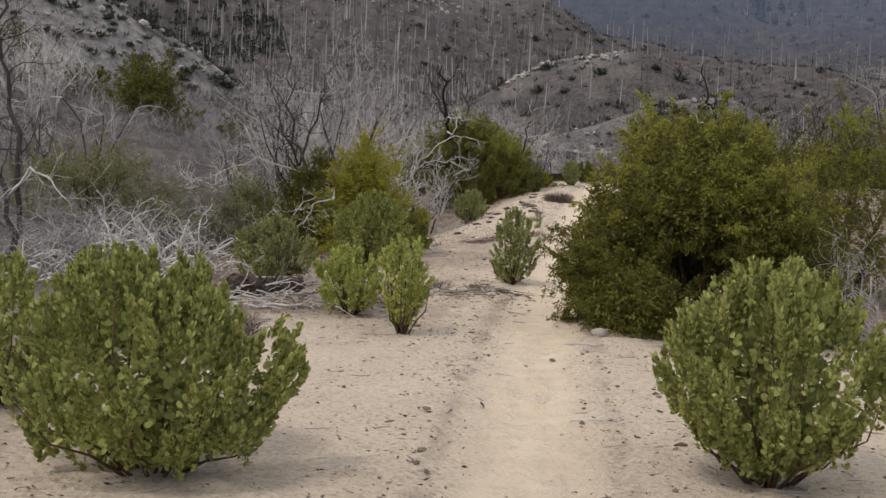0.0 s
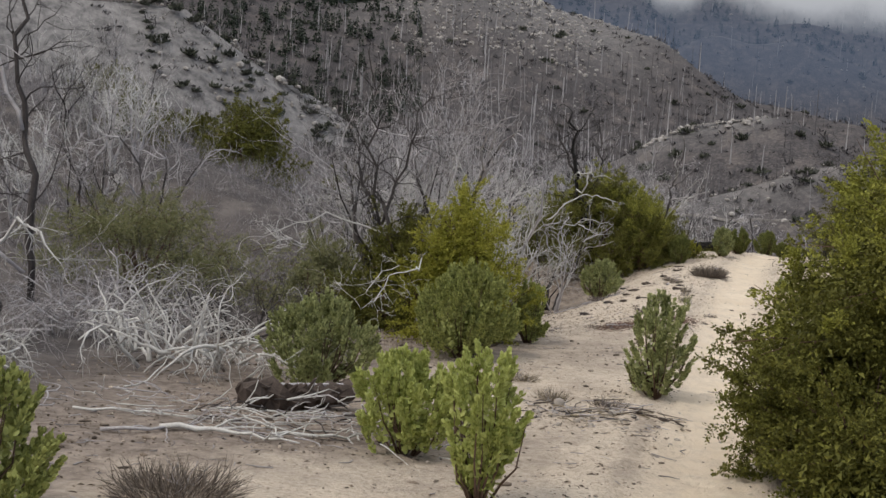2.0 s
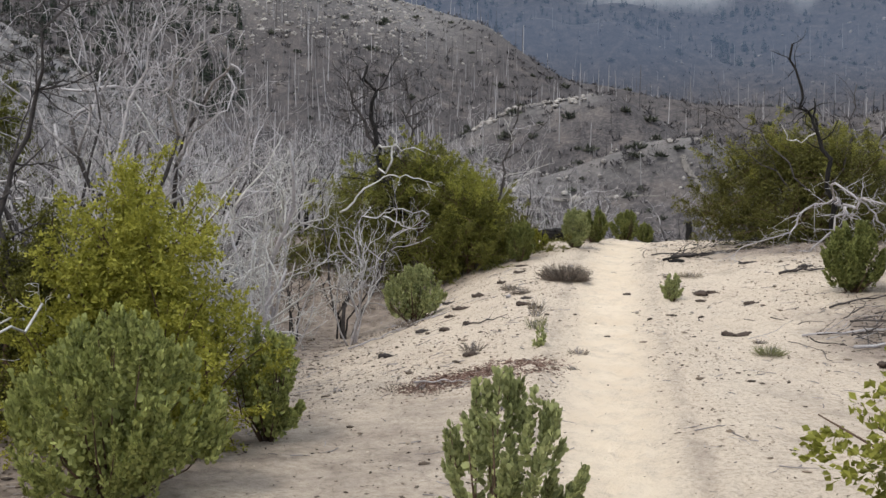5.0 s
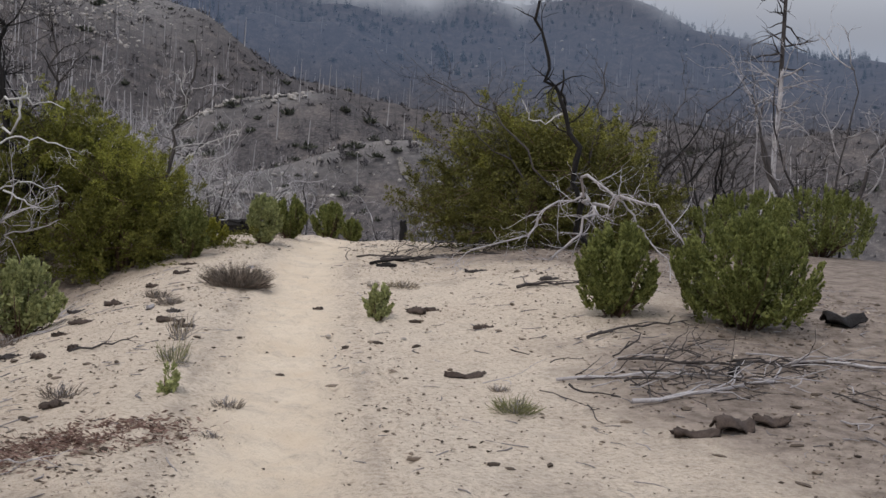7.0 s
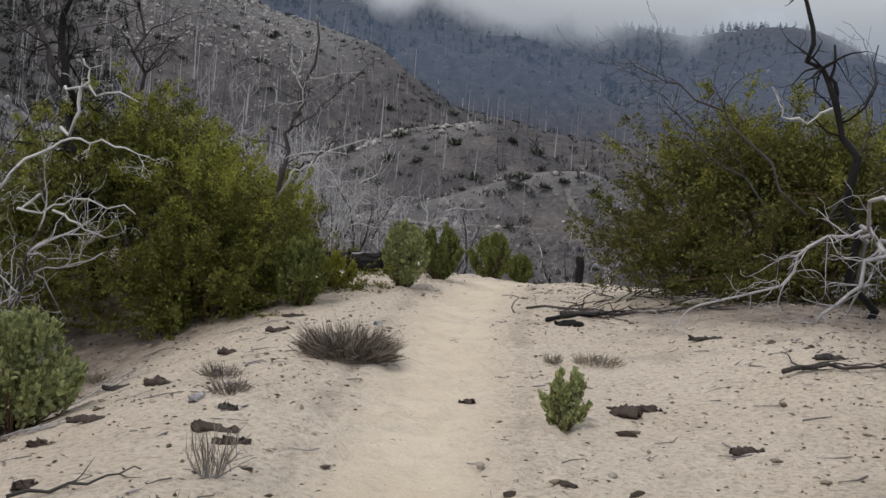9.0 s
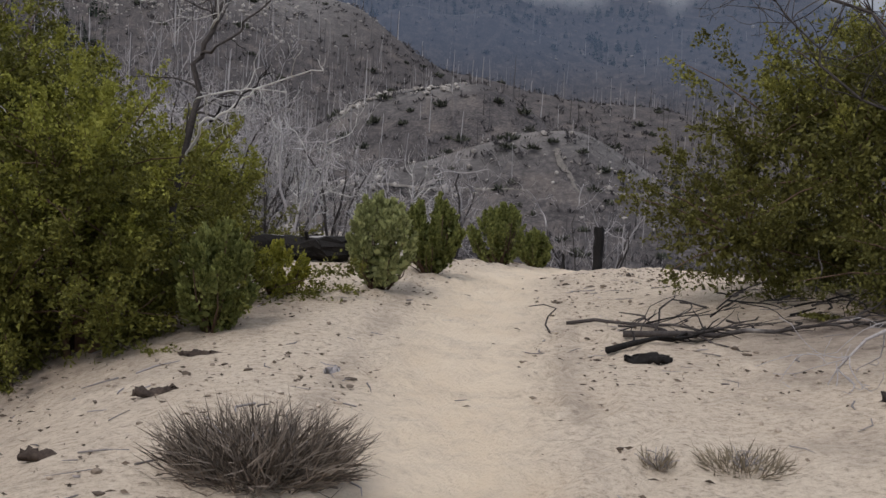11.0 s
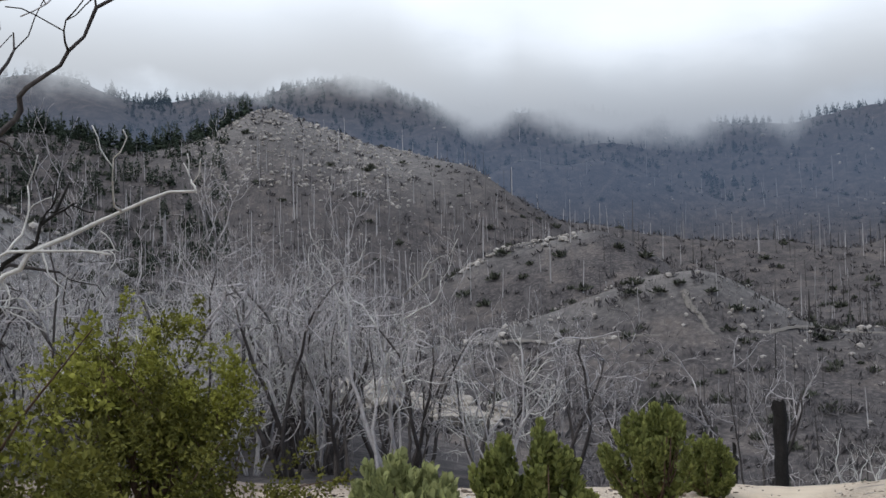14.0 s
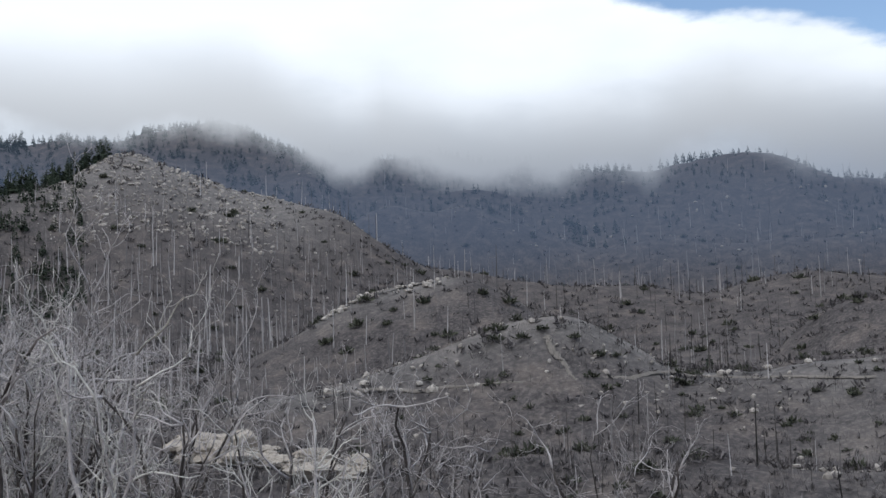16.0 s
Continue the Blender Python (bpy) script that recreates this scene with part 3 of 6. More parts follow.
    tagged(new("ground", me), "pale granite sand with a worn footpath running into brown burnt hills", "ground", kind="structure")


build_ground()


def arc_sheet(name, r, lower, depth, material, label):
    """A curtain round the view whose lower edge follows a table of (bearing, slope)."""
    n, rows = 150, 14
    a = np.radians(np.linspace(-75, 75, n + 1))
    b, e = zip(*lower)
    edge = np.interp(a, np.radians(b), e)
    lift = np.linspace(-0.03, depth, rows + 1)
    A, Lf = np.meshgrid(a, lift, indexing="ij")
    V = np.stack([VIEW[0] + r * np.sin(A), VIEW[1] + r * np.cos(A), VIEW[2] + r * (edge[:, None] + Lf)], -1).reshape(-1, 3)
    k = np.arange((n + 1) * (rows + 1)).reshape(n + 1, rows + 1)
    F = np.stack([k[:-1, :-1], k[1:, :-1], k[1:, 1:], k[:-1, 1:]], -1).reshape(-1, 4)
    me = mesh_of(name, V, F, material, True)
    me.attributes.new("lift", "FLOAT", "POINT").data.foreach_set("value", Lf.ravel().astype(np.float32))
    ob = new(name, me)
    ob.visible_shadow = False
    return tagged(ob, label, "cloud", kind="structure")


arc_sheet("cloud_bank", 1060, ((-75, 0.2), (-30, 0.213), (-19, 0.209), (-14, 0.206), (-11.5, 0.212), (-9.5, 0.216), (-7.8, 0.212), (-6, 0.19), (-3.5, 0.168), (-2.0, 0.184), (0, 0.174), (1.5, 0.162), (5, 0.162), (7.5, 0.17), (10, 0.166), (11.6, 0.182), (14, 0.19), (17, 0.174), (20, 0.157), (25, 0.145), (75, 0.14)), 0.13,
          veil_material("cloud", (0.6, 0.62, 0.65), 1.0, 0.03, 0.05, 0.015, 0.03, 0.11), "grey cloud bank lying on the mountain tops")
# aerial haze added as a glowing blue sheet before the far mountains
arc_sheet("haze_sheet", 800, ((-75, 0.06), (75, 0.06)), 0.25, veil_material("haze_sheet", (0.085, 0.12, 0.19), 0.55, 0.09, 0.04, 0.004, 0.1, 0.2), "glowing blue sheet that adds haze in front of the far mountains")


# ---- shrubs with upright leafy shoots ----
def leafy_shrub(place, height, width, shoots, label, leaf=None, seed=1, leaf_len=0.05, per=40, lean=0.0, open_base=0.1, name="shrub", group="", vase=0.4):
    """Shoots stand like fingers over a dome, each thick with rounded leaves; stems gather at the base."""
    rng, pr = np.random.default_rng(seed), random.Random(seed)
    ob = thing(name, place, label, "shrub", group, pr.uniform(0, 6.28))
    a = rng.uniform(0, 2 * np.pi, shoots)
    k = rng.uniform(0, 1, shoots) ** 0.75
    # shoots crowd into bouquets, with hollows between them
    many = max(5, int(9 + 7 * width * height))
    ca, ck, cs = np.arange(many) * 2.4 + rng.uniform(-0.3, 0.3, many), (np.arange(many) + 0.5) / many, rng.uniform(0.82, 1.1, many)
    rng.shuffle(ck)
    gap = (np.angle(np.exp(1j * (a[:, None] - ca[None])))) * (0.35 + 0.65 * np.sin(np.pi * np.clip(k, 0.1, 0.9)))[:, None]
    own = np.argmin(gap ** 2 + ((k[:, None] - ck[None]) * 2.2) ** 2, 1)
    pull = 0.36
    a = a - pull * np.angle(np.exp(1j * (a - ca[own])))
    k = np.clip(k + pull * (ck[own] - k), 0, 1)
    lobes = np.clip((0.4 + 0.6 * cs[own]) * (1 + 0.1 * np.sin(a * 3 + seed) + rng.normal(0, 0.04, shoots)), 0.6, 1.1)
    depth = np.where(rng.uniform(0, 1, shoots) < 0.8, rng.uniform(0.86, 1.02, shoots), rng.uniform(0.4, 0.9, shoots))
    # k runs from the skirt of the crown to its top
    belly = np.sin(np.pi * (0.2 + 0.8 * k) ** 0.9) ** 0.62
    belly = np.where(k > 0.93, belly * rng.uniform(0.3, 1.2, shoots), belly)
    rad = belly * lobes * depth * width * 0.54 * (1 - vase * np.clip(1 - k / 0.55, 0, 1) ** 1.2)
    z = height * (0.88 + 0.12 * cs[own]) * (open_base + 0.14 + (0.86 - open_base) * k) * rng.uniform(0.93, 1.05, shoots) * (0.9 + 0.1 * depth)
    x, y = np.cos(a) * rad, np.sin(a) * rad
    tips = np.stack([x + lean * z, y, z], 1)
    out = np.stack([x, y, np.zeros(shoots)], 1) / (width / 2)
    up = out * (0.75 - 0.5 * k)[:, None] + np.array([0, 0, 1.0]) + rng.normal(0, 0.13, (shoots, 3))
    up /= np.linalg.norm(up, axis=1, keepdims=True)
    reach = np.clip(rng.uniform(0.12, 0.24, shoots) * height ** 0.6, 0.05, 0.22)
    s = rng.uniform(0, 1, (shoots, per)) ** 0.85
    pos = tips[:, None] - up[:, None] * (reach[:, None] * (1 - s))[..., None]
    th = np.arange(per)[None] * 2.4 + rng.uniform(0, 6, (shoots, 1))
    e1 = np.cross(up, np.array([0.3, 0.9, 0.1]))
    e1 /= np.linalg.norm(e1, axis=1, keepdims=True)
    e2 = np.cross(up, e1)
    radial = e1[:, None] * np.cos(th)[..., None] + e2[:, None] * np.sin(th)[..., None]
    ways = radial * (0.72 - 0.42 * s)[..., None] + up[:, None] * (0.7 + 0.5 * s)[..., None] + rng.normal(0, 0.16, (shoots, per, 3))
    n = shoots * per
    size = leaf_len * rng.uniform(0.6, 1.12, n)
    v, f = leaves((pos + radial * 0.006).reshape(n, 3), ways.reshape(n, 3), size, size * rng.uniform(0.46, 0.66, n), rng, rounded=True)
    m = shoots * 7
    pick = rng.integers(0, shoots, m)
    inner = tips[pick] * rng.uniform(0.25, 0.82, (m, 1)) * np.array([1, 1, 0.95])
    size = leaf_len * rng.uniform(0.9, 1.7, m)
    v2, f2 = leaves(inner, rng.normal(0, 1, (m, 3)), size, size * 0.7, rng, rounded=True)
    part("crown", mesh_of("crown", np.concatenate([v, v2]), np.concatenate([f, f2 + len(v)]), leaf or M_SHRUB), ob)
    order = rng.permutation(shoots)
    for i in order[: min(26, shoots // 2)]:
        soup = Soup()
        tip = Vector(tips[i])
        base = Vector((tip.x * 0.12, tip.y * 0.12, -0.03))
        mid = Vector((tip.x * 0.7, tip.y * 0.7, tip.z * 0.45)) + Vector((pr.gauss(0, 0.03), pr.gauss(0, 0.03), 0)) * width
        r = 0.005 + 0.006 * height
        soup.tube([base, base.lerp(mid, 0.55) + Vector((0, 0, 0.03 * height)), mid, tip - Vector(up[i]) * 0.02], [r, r * 0.75, r * 0.5, 0.002], 4)
        part("stem", soup.mesh("stem", M_STEM), ob)
    return ob


# ---- dense scrub oaks: plumes of fine leaves on arching branches ----
def scrub_bush(place, size, sprays, label, leaf=None, seed=1, leaf_len=0.026, per=30, lobes=13, name="scrub_oak", group="", category="bush", reach=0.26, stems=8, tips=None, plume=0.42, tip_share=0.55, simple=False, fill=6, slope=0.0):
    """A crown of lobes down to the ground; plumes stand out of each lobe, and sprays of leaves out of each plume."""
    rng, pr = np.random.default_rng(seed), random.Random(seed)
    ob = thing(name, place, label, category, group)
    wx, wy, h = size
    la = np.arange(lobes) * 2.4 + rng.uniform(-0.4, 0.4, lobes)
    lr = np.sqrt((np.arange(lobes) + 0.3) / lobes) * rng.uniform(0.52, 0.72, lobes)
    lz = 0.2 + 0.5 * (1 - (lr / 0.75) ** 2) + rng.uniform(-0.1, 0.1, lobes)
    lobe = np.stack([np.cos(la) * lr * wx / 2, np.sin(la) * lr * wy / 2, h * lz], 1)
    ls = rng.uniform(0.26, 0.4, lobes)
    skirts = lobes // 2
    sa = np.arange(skirts) * 6.283 / skirts + rng.uniform(-0.3, 0.3, skirts)
    lobe = np.concatenate([lobe, np.stack([np.cos(sa) * wx * 0.35, np.sin(sa) * wy * 0.35, rng.uniform(0.13, 0.2, skirts) * h], 1)])
    ls = np.concatenate([ls, rng.uniform(0.24, 0.32, skirts)])
    total = lobes + skirts
    many = sprays // 11
    odds = np.where(np.arange(total) < lobes, 1.0, 1.7)
    which = rng.choice(total, many, p=odds / odds.sum())
    d = rng.normal(size=(many, 3))
    d /= np.linalg.norm(d, axis=1, keepdims=True)
    lobe[:, 2] *= 1 + slope * np.clip(lobe[:, 0] / (wx / 2), -1, 1)
    ext = np.stack([ls * wx * 0.55, ls * wy * 0.55, ls * h * 0.75], 1)
    foot = lobe[which] + d * ext[which] * rng.uniform(0.35, 0.95, (many, 1))
    foot[:, 2] = np.where(foot[:, 2] < 0.05 * h, rng.uniform(0.03, 0.22, many) * h, foot[:, 2])
    foot[:, 2] = np.minimum(foot[:, 2], h * rng.uniform(0.8, 0.97, many))
    way = d * 0.8 + np.array([0, 0, 0.45]) + rng.normal(0, 0.25, (many, 3)) + foot * np.array([0.5 / wx, 0.5 / wy, 0])
    way /= np.linalg.norm(way, axis=1, keepdims=True)
    span = plume * rng.uniform(0.5, 1.25, many) * (reach / 0.26)
    # sprays leave the plume's axis to all sides
    own = np.repeat(np.arange(many), 11)
    at = rng.uniform(0, 1, len(own))
    root = foot[own] + way[own] * (span[own] * at)[:, None]
    out = way[own] * 0.8 + rng.normal(0, 0.5, (len(own), 3))
    out /= np.linalg.norm(out, axis=1, keepdims=True)
    length = reach * rng.uniform(0.4, 1.1, len(own)) * (1.1 - 0.6 * at)
    s = rng.uniform(0, 1, (len(own), per))
    pos = root[:, None] + out[:, None] * (s * length[:, None])[..., None] + rng.normal(0, 0.012, (len(own), per, 3)) * (reach / 0.26)
    pos[..., 2] -= 0.15 * length[:, None] * s ** 2
    pos[..., 2] = np.clip(pos[..., 2], 0.03, None)
    ways = out[:, None] * 0.7 + rng.normal(0, 0.6, (len(own), per, 3))
    n = len(own) * per
    ll = leaf_len * rng.uniform(0.6, 1.2, n)
    pos, ways = pos.reshape(n, 3), ways.reshape(n, 3)
    lit_leaf = np.zeros(n, bool)
    if tips:
        # golden outer ends of the upper plumes, their brightness painting in light from above
        lit_top = (foot[:, 2] > 0.42 * h) & (d[:, 2] > -0.1) & (rng.uniform(0, 1, many) < tip_share + 0.3)
        lit_leaf = np.repeat(lit_top[own] & (at > 0.25), per)
    v, f = leaves(pos[~lit_leaf], ways[~lit_leaf], ll[~lit_leaf], ll[~lit_leaf] * rng.uniform(0.5, 0.8, (~lit_leaf).sum()), rng)
    m = sprays * fill
    pick = rng.integers(0, total, m)
    d2 = rng.normal(size=(m, 3))
    d2 /= np.linalg.norm(d2, axis=1, keepdims=True)
    inner = lobe[pick] + d2 * ext[pick] * rng.uniform(0.1, 0.9, (m, 1))
    inner[:, 2] = np.clip(inner[:, 2], 0.03 * h, h * 0.9)
    big = leaf_len * rng.uniform(1.3, 2.4, m)
    v2, f2 = leaves(inner, rng.normal(0, 1, (m, 3)), big, big * 0.75, rng)
    faces = (f[:, :3] if simple else f).tolist() + (f2 + len(v))[:, :3].tolist()
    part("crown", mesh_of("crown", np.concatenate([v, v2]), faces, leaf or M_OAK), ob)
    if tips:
        v, f = leaves(pos[lit_leaf], ways[lit_leaf], ll[lit_leaf], ll[lit_leaf] * rng.uniform(0.5, 0.8, lit_leaf.sum()), rng)
        part("lit_tip", mesh_of("lit_tip", v, f, tips), ob, "yellow-green upper leaves coloured as if lit from above")
    for k in range(stems):
        soup = Soup()
        end = Vector(lobe[k % lobes])
        base = Vector((end.x * 0.2 + pr.gauss(0, 0.06), end.y * 0.2 + pr.gauss(0, 0.06), -0.05))
        r = 0.014 + 0.01 * h
        mid = base.lerp(end, 0.45) + Vector((pr.gauss(0, 0.06), pr.gauss(0, 0.06), 0.06))
        soup.tube([base, mid, end], [r, r * 0.75, r * 0.4], 5)
        part("stem", soup.mesh("stem", M_STEM), ob)
    twigs = Soup()
    for i in rng.permutation(many)[: many // 2]:
        tip = Vector(foot[i] + way[i] * span[i] * 1.05)
        start = Vector(lobe[which[i]]).lerp(tip, 0.2)
        twigs.tube([start, start.lerp(tip, 0.5) + Vector((0, 0, 0.03)), tip], [r * 0.2, r * 0.14, 0.002], 3, cap=False)
    tagged(part("twig_mass", twigs.mesh("twig_mass", M_STEM), ob), kind="stuff")
    return ob


# ---- green shrubs and bushes beside the trail ----
for x, y, h, w, shoots, leaf, seed, base, label in (
    (-2.3, 6.35, 1.12, 1.36, 620, M_SHRUB, 11, 0.02, "rounded green shrub with thick leaves in the sand"),
    (0.78, 7.2, 1.22, 1.36, 640, M_SHRUB, 12, 0.06, "large dense green shrub with bare stems at its base"),
    (-4.05, 10.1, 0.84, 0.95, 330, M_SHRUB, 13, 0.05, "green shrub beside dead branches"),
    (-1.95, 11.95, 0.96, 0.52, 130, M_FRESH, 14, 0.14, "slender bright green sapling with reddish stems"),
    (-2.68, 13.1, 0.72, 0.74, 200, M_FRESH, 15, 0.08, "low bright green shrub beside grey brushwood"),
    (-4.15, 15.6, 0.9, 1.0, 320, M_GREYLEAF, 16, 0.04, "rounded grey-green shrub behind a charred log"),
    (-3.48, 18.45, 1.08, 1.15, 480, M_SHRUB, 17, 0.02, "dense green shrub in front of a golden bush"),
    (-3.03, 20.2, 0.8, 0.5, 130, M_SHRUB, 18, 0.08, "small green shrub at the foot of a bush"),
    (-1.27, 16.95, 1.04, 0.66, 170, M_GREYLEAF, 19, 0.02, "upright grey-green shrub standing alone in the sand"),
    (-2.93, 27.3, 0.76, 0.76, 200, M_GREYLEAF, 20, 0.08, "rounded grey-green shrub on the sand slope"),
    (2.1, 26.2, 0.83, 0.7, 250, M_DEEP, 21, 0.05, "rounded green shrub among fallen branches"),
    (3.12, 25.9, 1.0, 1.18, 420, M_DEEP, 22, 0.03, "broad green shrub among fallen branches"),
    (-0.96, 32.3, 0.65, 0.52, 170, M_GREYLEAF, 23, 0.08, "upright grey-green shrub on the crest"),
    (-0.62, 33.55, 0.64, 0.48, 150, M_DEEP, 24, 0.08, "upright green shrub on the crest"),
    (0.02, 36.0, 0.6, 0.55, 160, M_DEEP, 25, 0.04, "rounded green shrub behind the crest"),
    (0.41, 36.8, 0.4, 0.36, 80, M_DEEP, 26, 0.04, "low green shrub behind the crest"),
    (-1.58, 32.0, 0.37, 0.34, 70, M_GOLD, 27, 0.1, "small yellow-green shrub beside a charred log"),
    (-1.78, 30.8, 0.62, 0.46, 150, M_DEEP, 28, 0.04, "grey-green shrub at the foot of a scrub oak"),
    (0.13, 26.45, 0.32, 0.26, 34, M_GREYLEAF, 29, 0.06, "tiny pale green sapling beside the trail"),
    (5.2, 31.5, 0.85, 1.5, 260, M_DEEP, 30, 0.02, "green shrub behind fallen branches"),
    (6.6, 32.4, 1.0, 1.5, 260, M_DEEP, 31, 0.02, "green shrub behind fallen branches"),
    (-3.75, 7.6, 0.95, 1.0, 220, M_SHRUB, 32, 0.04, "green shrub beside pale dead sticks"),
    (-1.3, 23.4, 0.2, 0.14, 14, M_GREYLEAF, 33, 0.05, "tiny grey-green seedling in the sand"),
):
    small = 0.038 if h > 0.5 else 0.03
    if leaf is M_DEEP:
        small, shoots = 0.033, shoots * 1.5
    leafy_shrub(on_land(x, y), h, w, int(shoots * 0.7), label, leaf, seed, leaf_len=small, open_base=base, per=56 if h > 0.3 else 26, vase={12: 0.5, 19: 0.12, 14: 0.4, 23: 0.45, 24: 0.4, 29: 0.4}.get(seed, 0.1))

for x, y, size, sprays, leaf, seed, label in (
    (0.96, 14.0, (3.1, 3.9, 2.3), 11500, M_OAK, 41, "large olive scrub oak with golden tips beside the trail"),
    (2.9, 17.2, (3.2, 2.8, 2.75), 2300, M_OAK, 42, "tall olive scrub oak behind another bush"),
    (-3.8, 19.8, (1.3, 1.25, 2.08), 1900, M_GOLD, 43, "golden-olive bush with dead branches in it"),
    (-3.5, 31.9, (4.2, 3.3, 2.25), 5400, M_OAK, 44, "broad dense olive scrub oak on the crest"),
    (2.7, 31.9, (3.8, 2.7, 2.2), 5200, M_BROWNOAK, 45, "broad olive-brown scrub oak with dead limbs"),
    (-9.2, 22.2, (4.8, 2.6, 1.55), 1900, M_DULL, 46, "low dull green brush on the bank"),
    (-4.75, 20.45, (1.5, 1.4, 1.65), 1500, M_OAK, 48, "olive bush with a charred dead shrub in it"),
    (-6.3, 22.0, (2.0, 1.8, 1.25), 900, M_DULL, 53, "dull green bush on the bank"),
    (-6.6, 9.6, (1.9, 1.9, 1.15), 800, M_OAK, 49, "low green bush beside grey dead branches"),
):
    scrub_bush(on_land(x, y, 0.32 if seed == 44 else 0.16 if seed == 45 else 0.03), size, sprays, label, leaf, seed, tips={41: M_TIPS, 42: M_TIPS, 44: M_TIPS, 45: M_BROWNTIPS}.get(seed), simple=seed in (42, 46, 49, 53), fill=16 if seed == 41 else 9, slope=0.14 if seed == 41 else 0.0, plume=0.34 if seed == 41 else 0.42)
scrub_bush(on_land(-15.5, 41.4, 0.45), (3.3, 3.0, 2.8), 1500, "dark green bush on the grey bank", M_OAK, 47, leaf_len=0.06, reach=0.34, simple=True)
scrub_bush(on_land(-18.8, 44.5, 0.3), (1.9, 1.8, 1.5), 400, "green bush on the grey bank", M_OAK, 50, leaf_len=0.06, reach=0.3)
for x, y, size, seed in ((-21.5, 43.5, (4.2, 3.0, 2.2), 54), (-17.4, 37.5, (2.6, 2.2, 1.5), 55), (-12.2, 41.5, (2.2, 2.0, 1.5), 56)):
    scrub_bush(on_land(x, y, 0.3), size, 500, "brown-green bush among grey brush on the bank", M_BROWNOAK, seed, leaf_len=0.06, reach=0.3, per=22, simple=True)
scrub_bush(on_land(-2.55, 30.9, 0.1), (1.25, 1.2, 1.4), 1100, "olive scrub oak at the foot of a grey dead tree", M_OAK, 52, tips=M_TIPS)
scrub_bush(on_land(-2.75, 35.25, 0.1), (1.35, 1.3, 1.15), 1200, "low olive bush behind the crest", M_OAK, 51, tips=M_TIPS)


# ---- dead and burnt wood ----
def wand(ob, name, pts, r0, r1, material, rng, twigs=0, twig_len=0.3, sides=6, label="", depth=1):
    """A limb along given points, roughened, with its own twigs; one part."""
    soup = Soup()
    fine = []
    pts = [Vector(p) for p in pts]
    for a, b in zip(pts, pts[1:]):
        for j in range(3):
            fine.append(a.lerp(b, j / 3) + Vector((rng.gauss(0, 1), rng.gauss(0, 1), rng.gauss(0, 1))) * (r0 * 0.35 + (b - a).length * 0.045) * bool(fine))
    fine.append(pts[-1])
    n = len(fine) - 1
    soup.tube(fine, [(r0 + (r1 - r0) * i / n) * rng.uniform(0.86, 1.14) for i in range(n + 1)], sides)
    for _ in range(twigs):
        i = rng.randint(max(1, n // 4), n)
        d = (fine[i] - fine[i - 1]).normalized()
        off = Vector((rng.gauss(0, 1), rng.gauss(0, 1), rng.gauss(0, 0.9))).normalized()
        r = (r0 + (r1 - r0) * i / n)
        limb(soup, rng, fine[i], d * 0.5 + off * 0.8, twig_len * rng.uniform(0.6, 1.5), max(min(r * 0.5, 0.012), 0.0035), depth, 0.24, 0.02, (2, 4), 0.8, 4)
    return part(name, soup.mesh(name, material), ob, label)


def dead_tree(label, place, parts, seed, name="dead_tree", group="", depth=1):
    """A dead tree from its trunk and limbs; points in the world."""
    rng = random.Random(seed)
    ob = thing(name, place, label, "dead tree", group)
    o = Vector(place)
    for nm, pts, r0, r1, mat, twigs, tl in parts:
        wand(ob, nm, [Vector(p) - o for p in pts], r0, r1, mat, rng, twigs, tl, depth=depth)
    return ob


dead_tree("charred dead tree trunk with bleached low branches", on_land(-3.62, 31.3), (
    ("trunk", ((-3.62, 31.3, 1.0), (-3.67, 31.3, 1.71), (-3.82, 31.3, 2.13), (-4.0, 31.3, 2.51), (-4.08, 31.3, 2.89), (-4.18, 31.3, 3.52), (-4.22, 31.3, 4.1)), 0.075, 0.02, M_CHAR, 30, 0.55),
    ("limb", ((-4.05, 31.3, 2.82), (-4.21, 31.3, 3.03), (-4.45, 31.3, 3.5), (-4.5, 31.35, 4.0)), 0.035, 0.012, M_SMOKED, 18, 0.5),
    ("limb", ((-4.5, 30.6, 1.8), (-4.22, 30.6, 2.06), (-3.92, 30.6, 2.31), (-3.65, 30.6, 2.38), (-3.42, 30.6, 2.35), (-3.1, 30.6, 2.27)), 0.016, 0.005, M_PALEWOOD, 4, 0.25),
    ("limb", ((-4.1, 31.0, 1.9), (-4.08, 30.4, 1.72), (-3.82, 30.4, 1.81), (-3.51, 30.4, 1.85), (-3.12, 30.4, 1.78)), 0.015, 0.005, M_PALEWOOD, 4, 0.25),
    ("limb", ((-3.81, 30.4, 1.76), (-3.58, 30.4, 1.65), (-3.35, 30.4, 1.57)), 0.013, 0.005, M_PALEWOOD, 2, 0.2),
    ("limb", ((-4.0, 31.2, 2.45), (-3.76, 30.6, 2.55), (-3.71, 30.6, 2.74), (-3.65, 30.6, 2.92), (-3.71, 30.6, 3.05)), 0.018, 0.006, M_PALEWOOD, 3, 0.22),
    ("limb", ((-4.05, 31.2, 2.8), (-3.74, 30.6, 2.82), (-3.5, 30.6, 2.75), (-3.22, 30.6, 2.72)), 0.016, 0.005, M_PALEWOOD, 2, 0.2),
    ("limb", ((-3.8, 31.9, 1.4), (-3.73, 32.3, 2.5), (-3.72, 32.3, 3.4), (-3.75, 32.3, 4.0)), 0.035, 0.012, M_SMOKED, 20, 0.5),
), 301, depth=2)

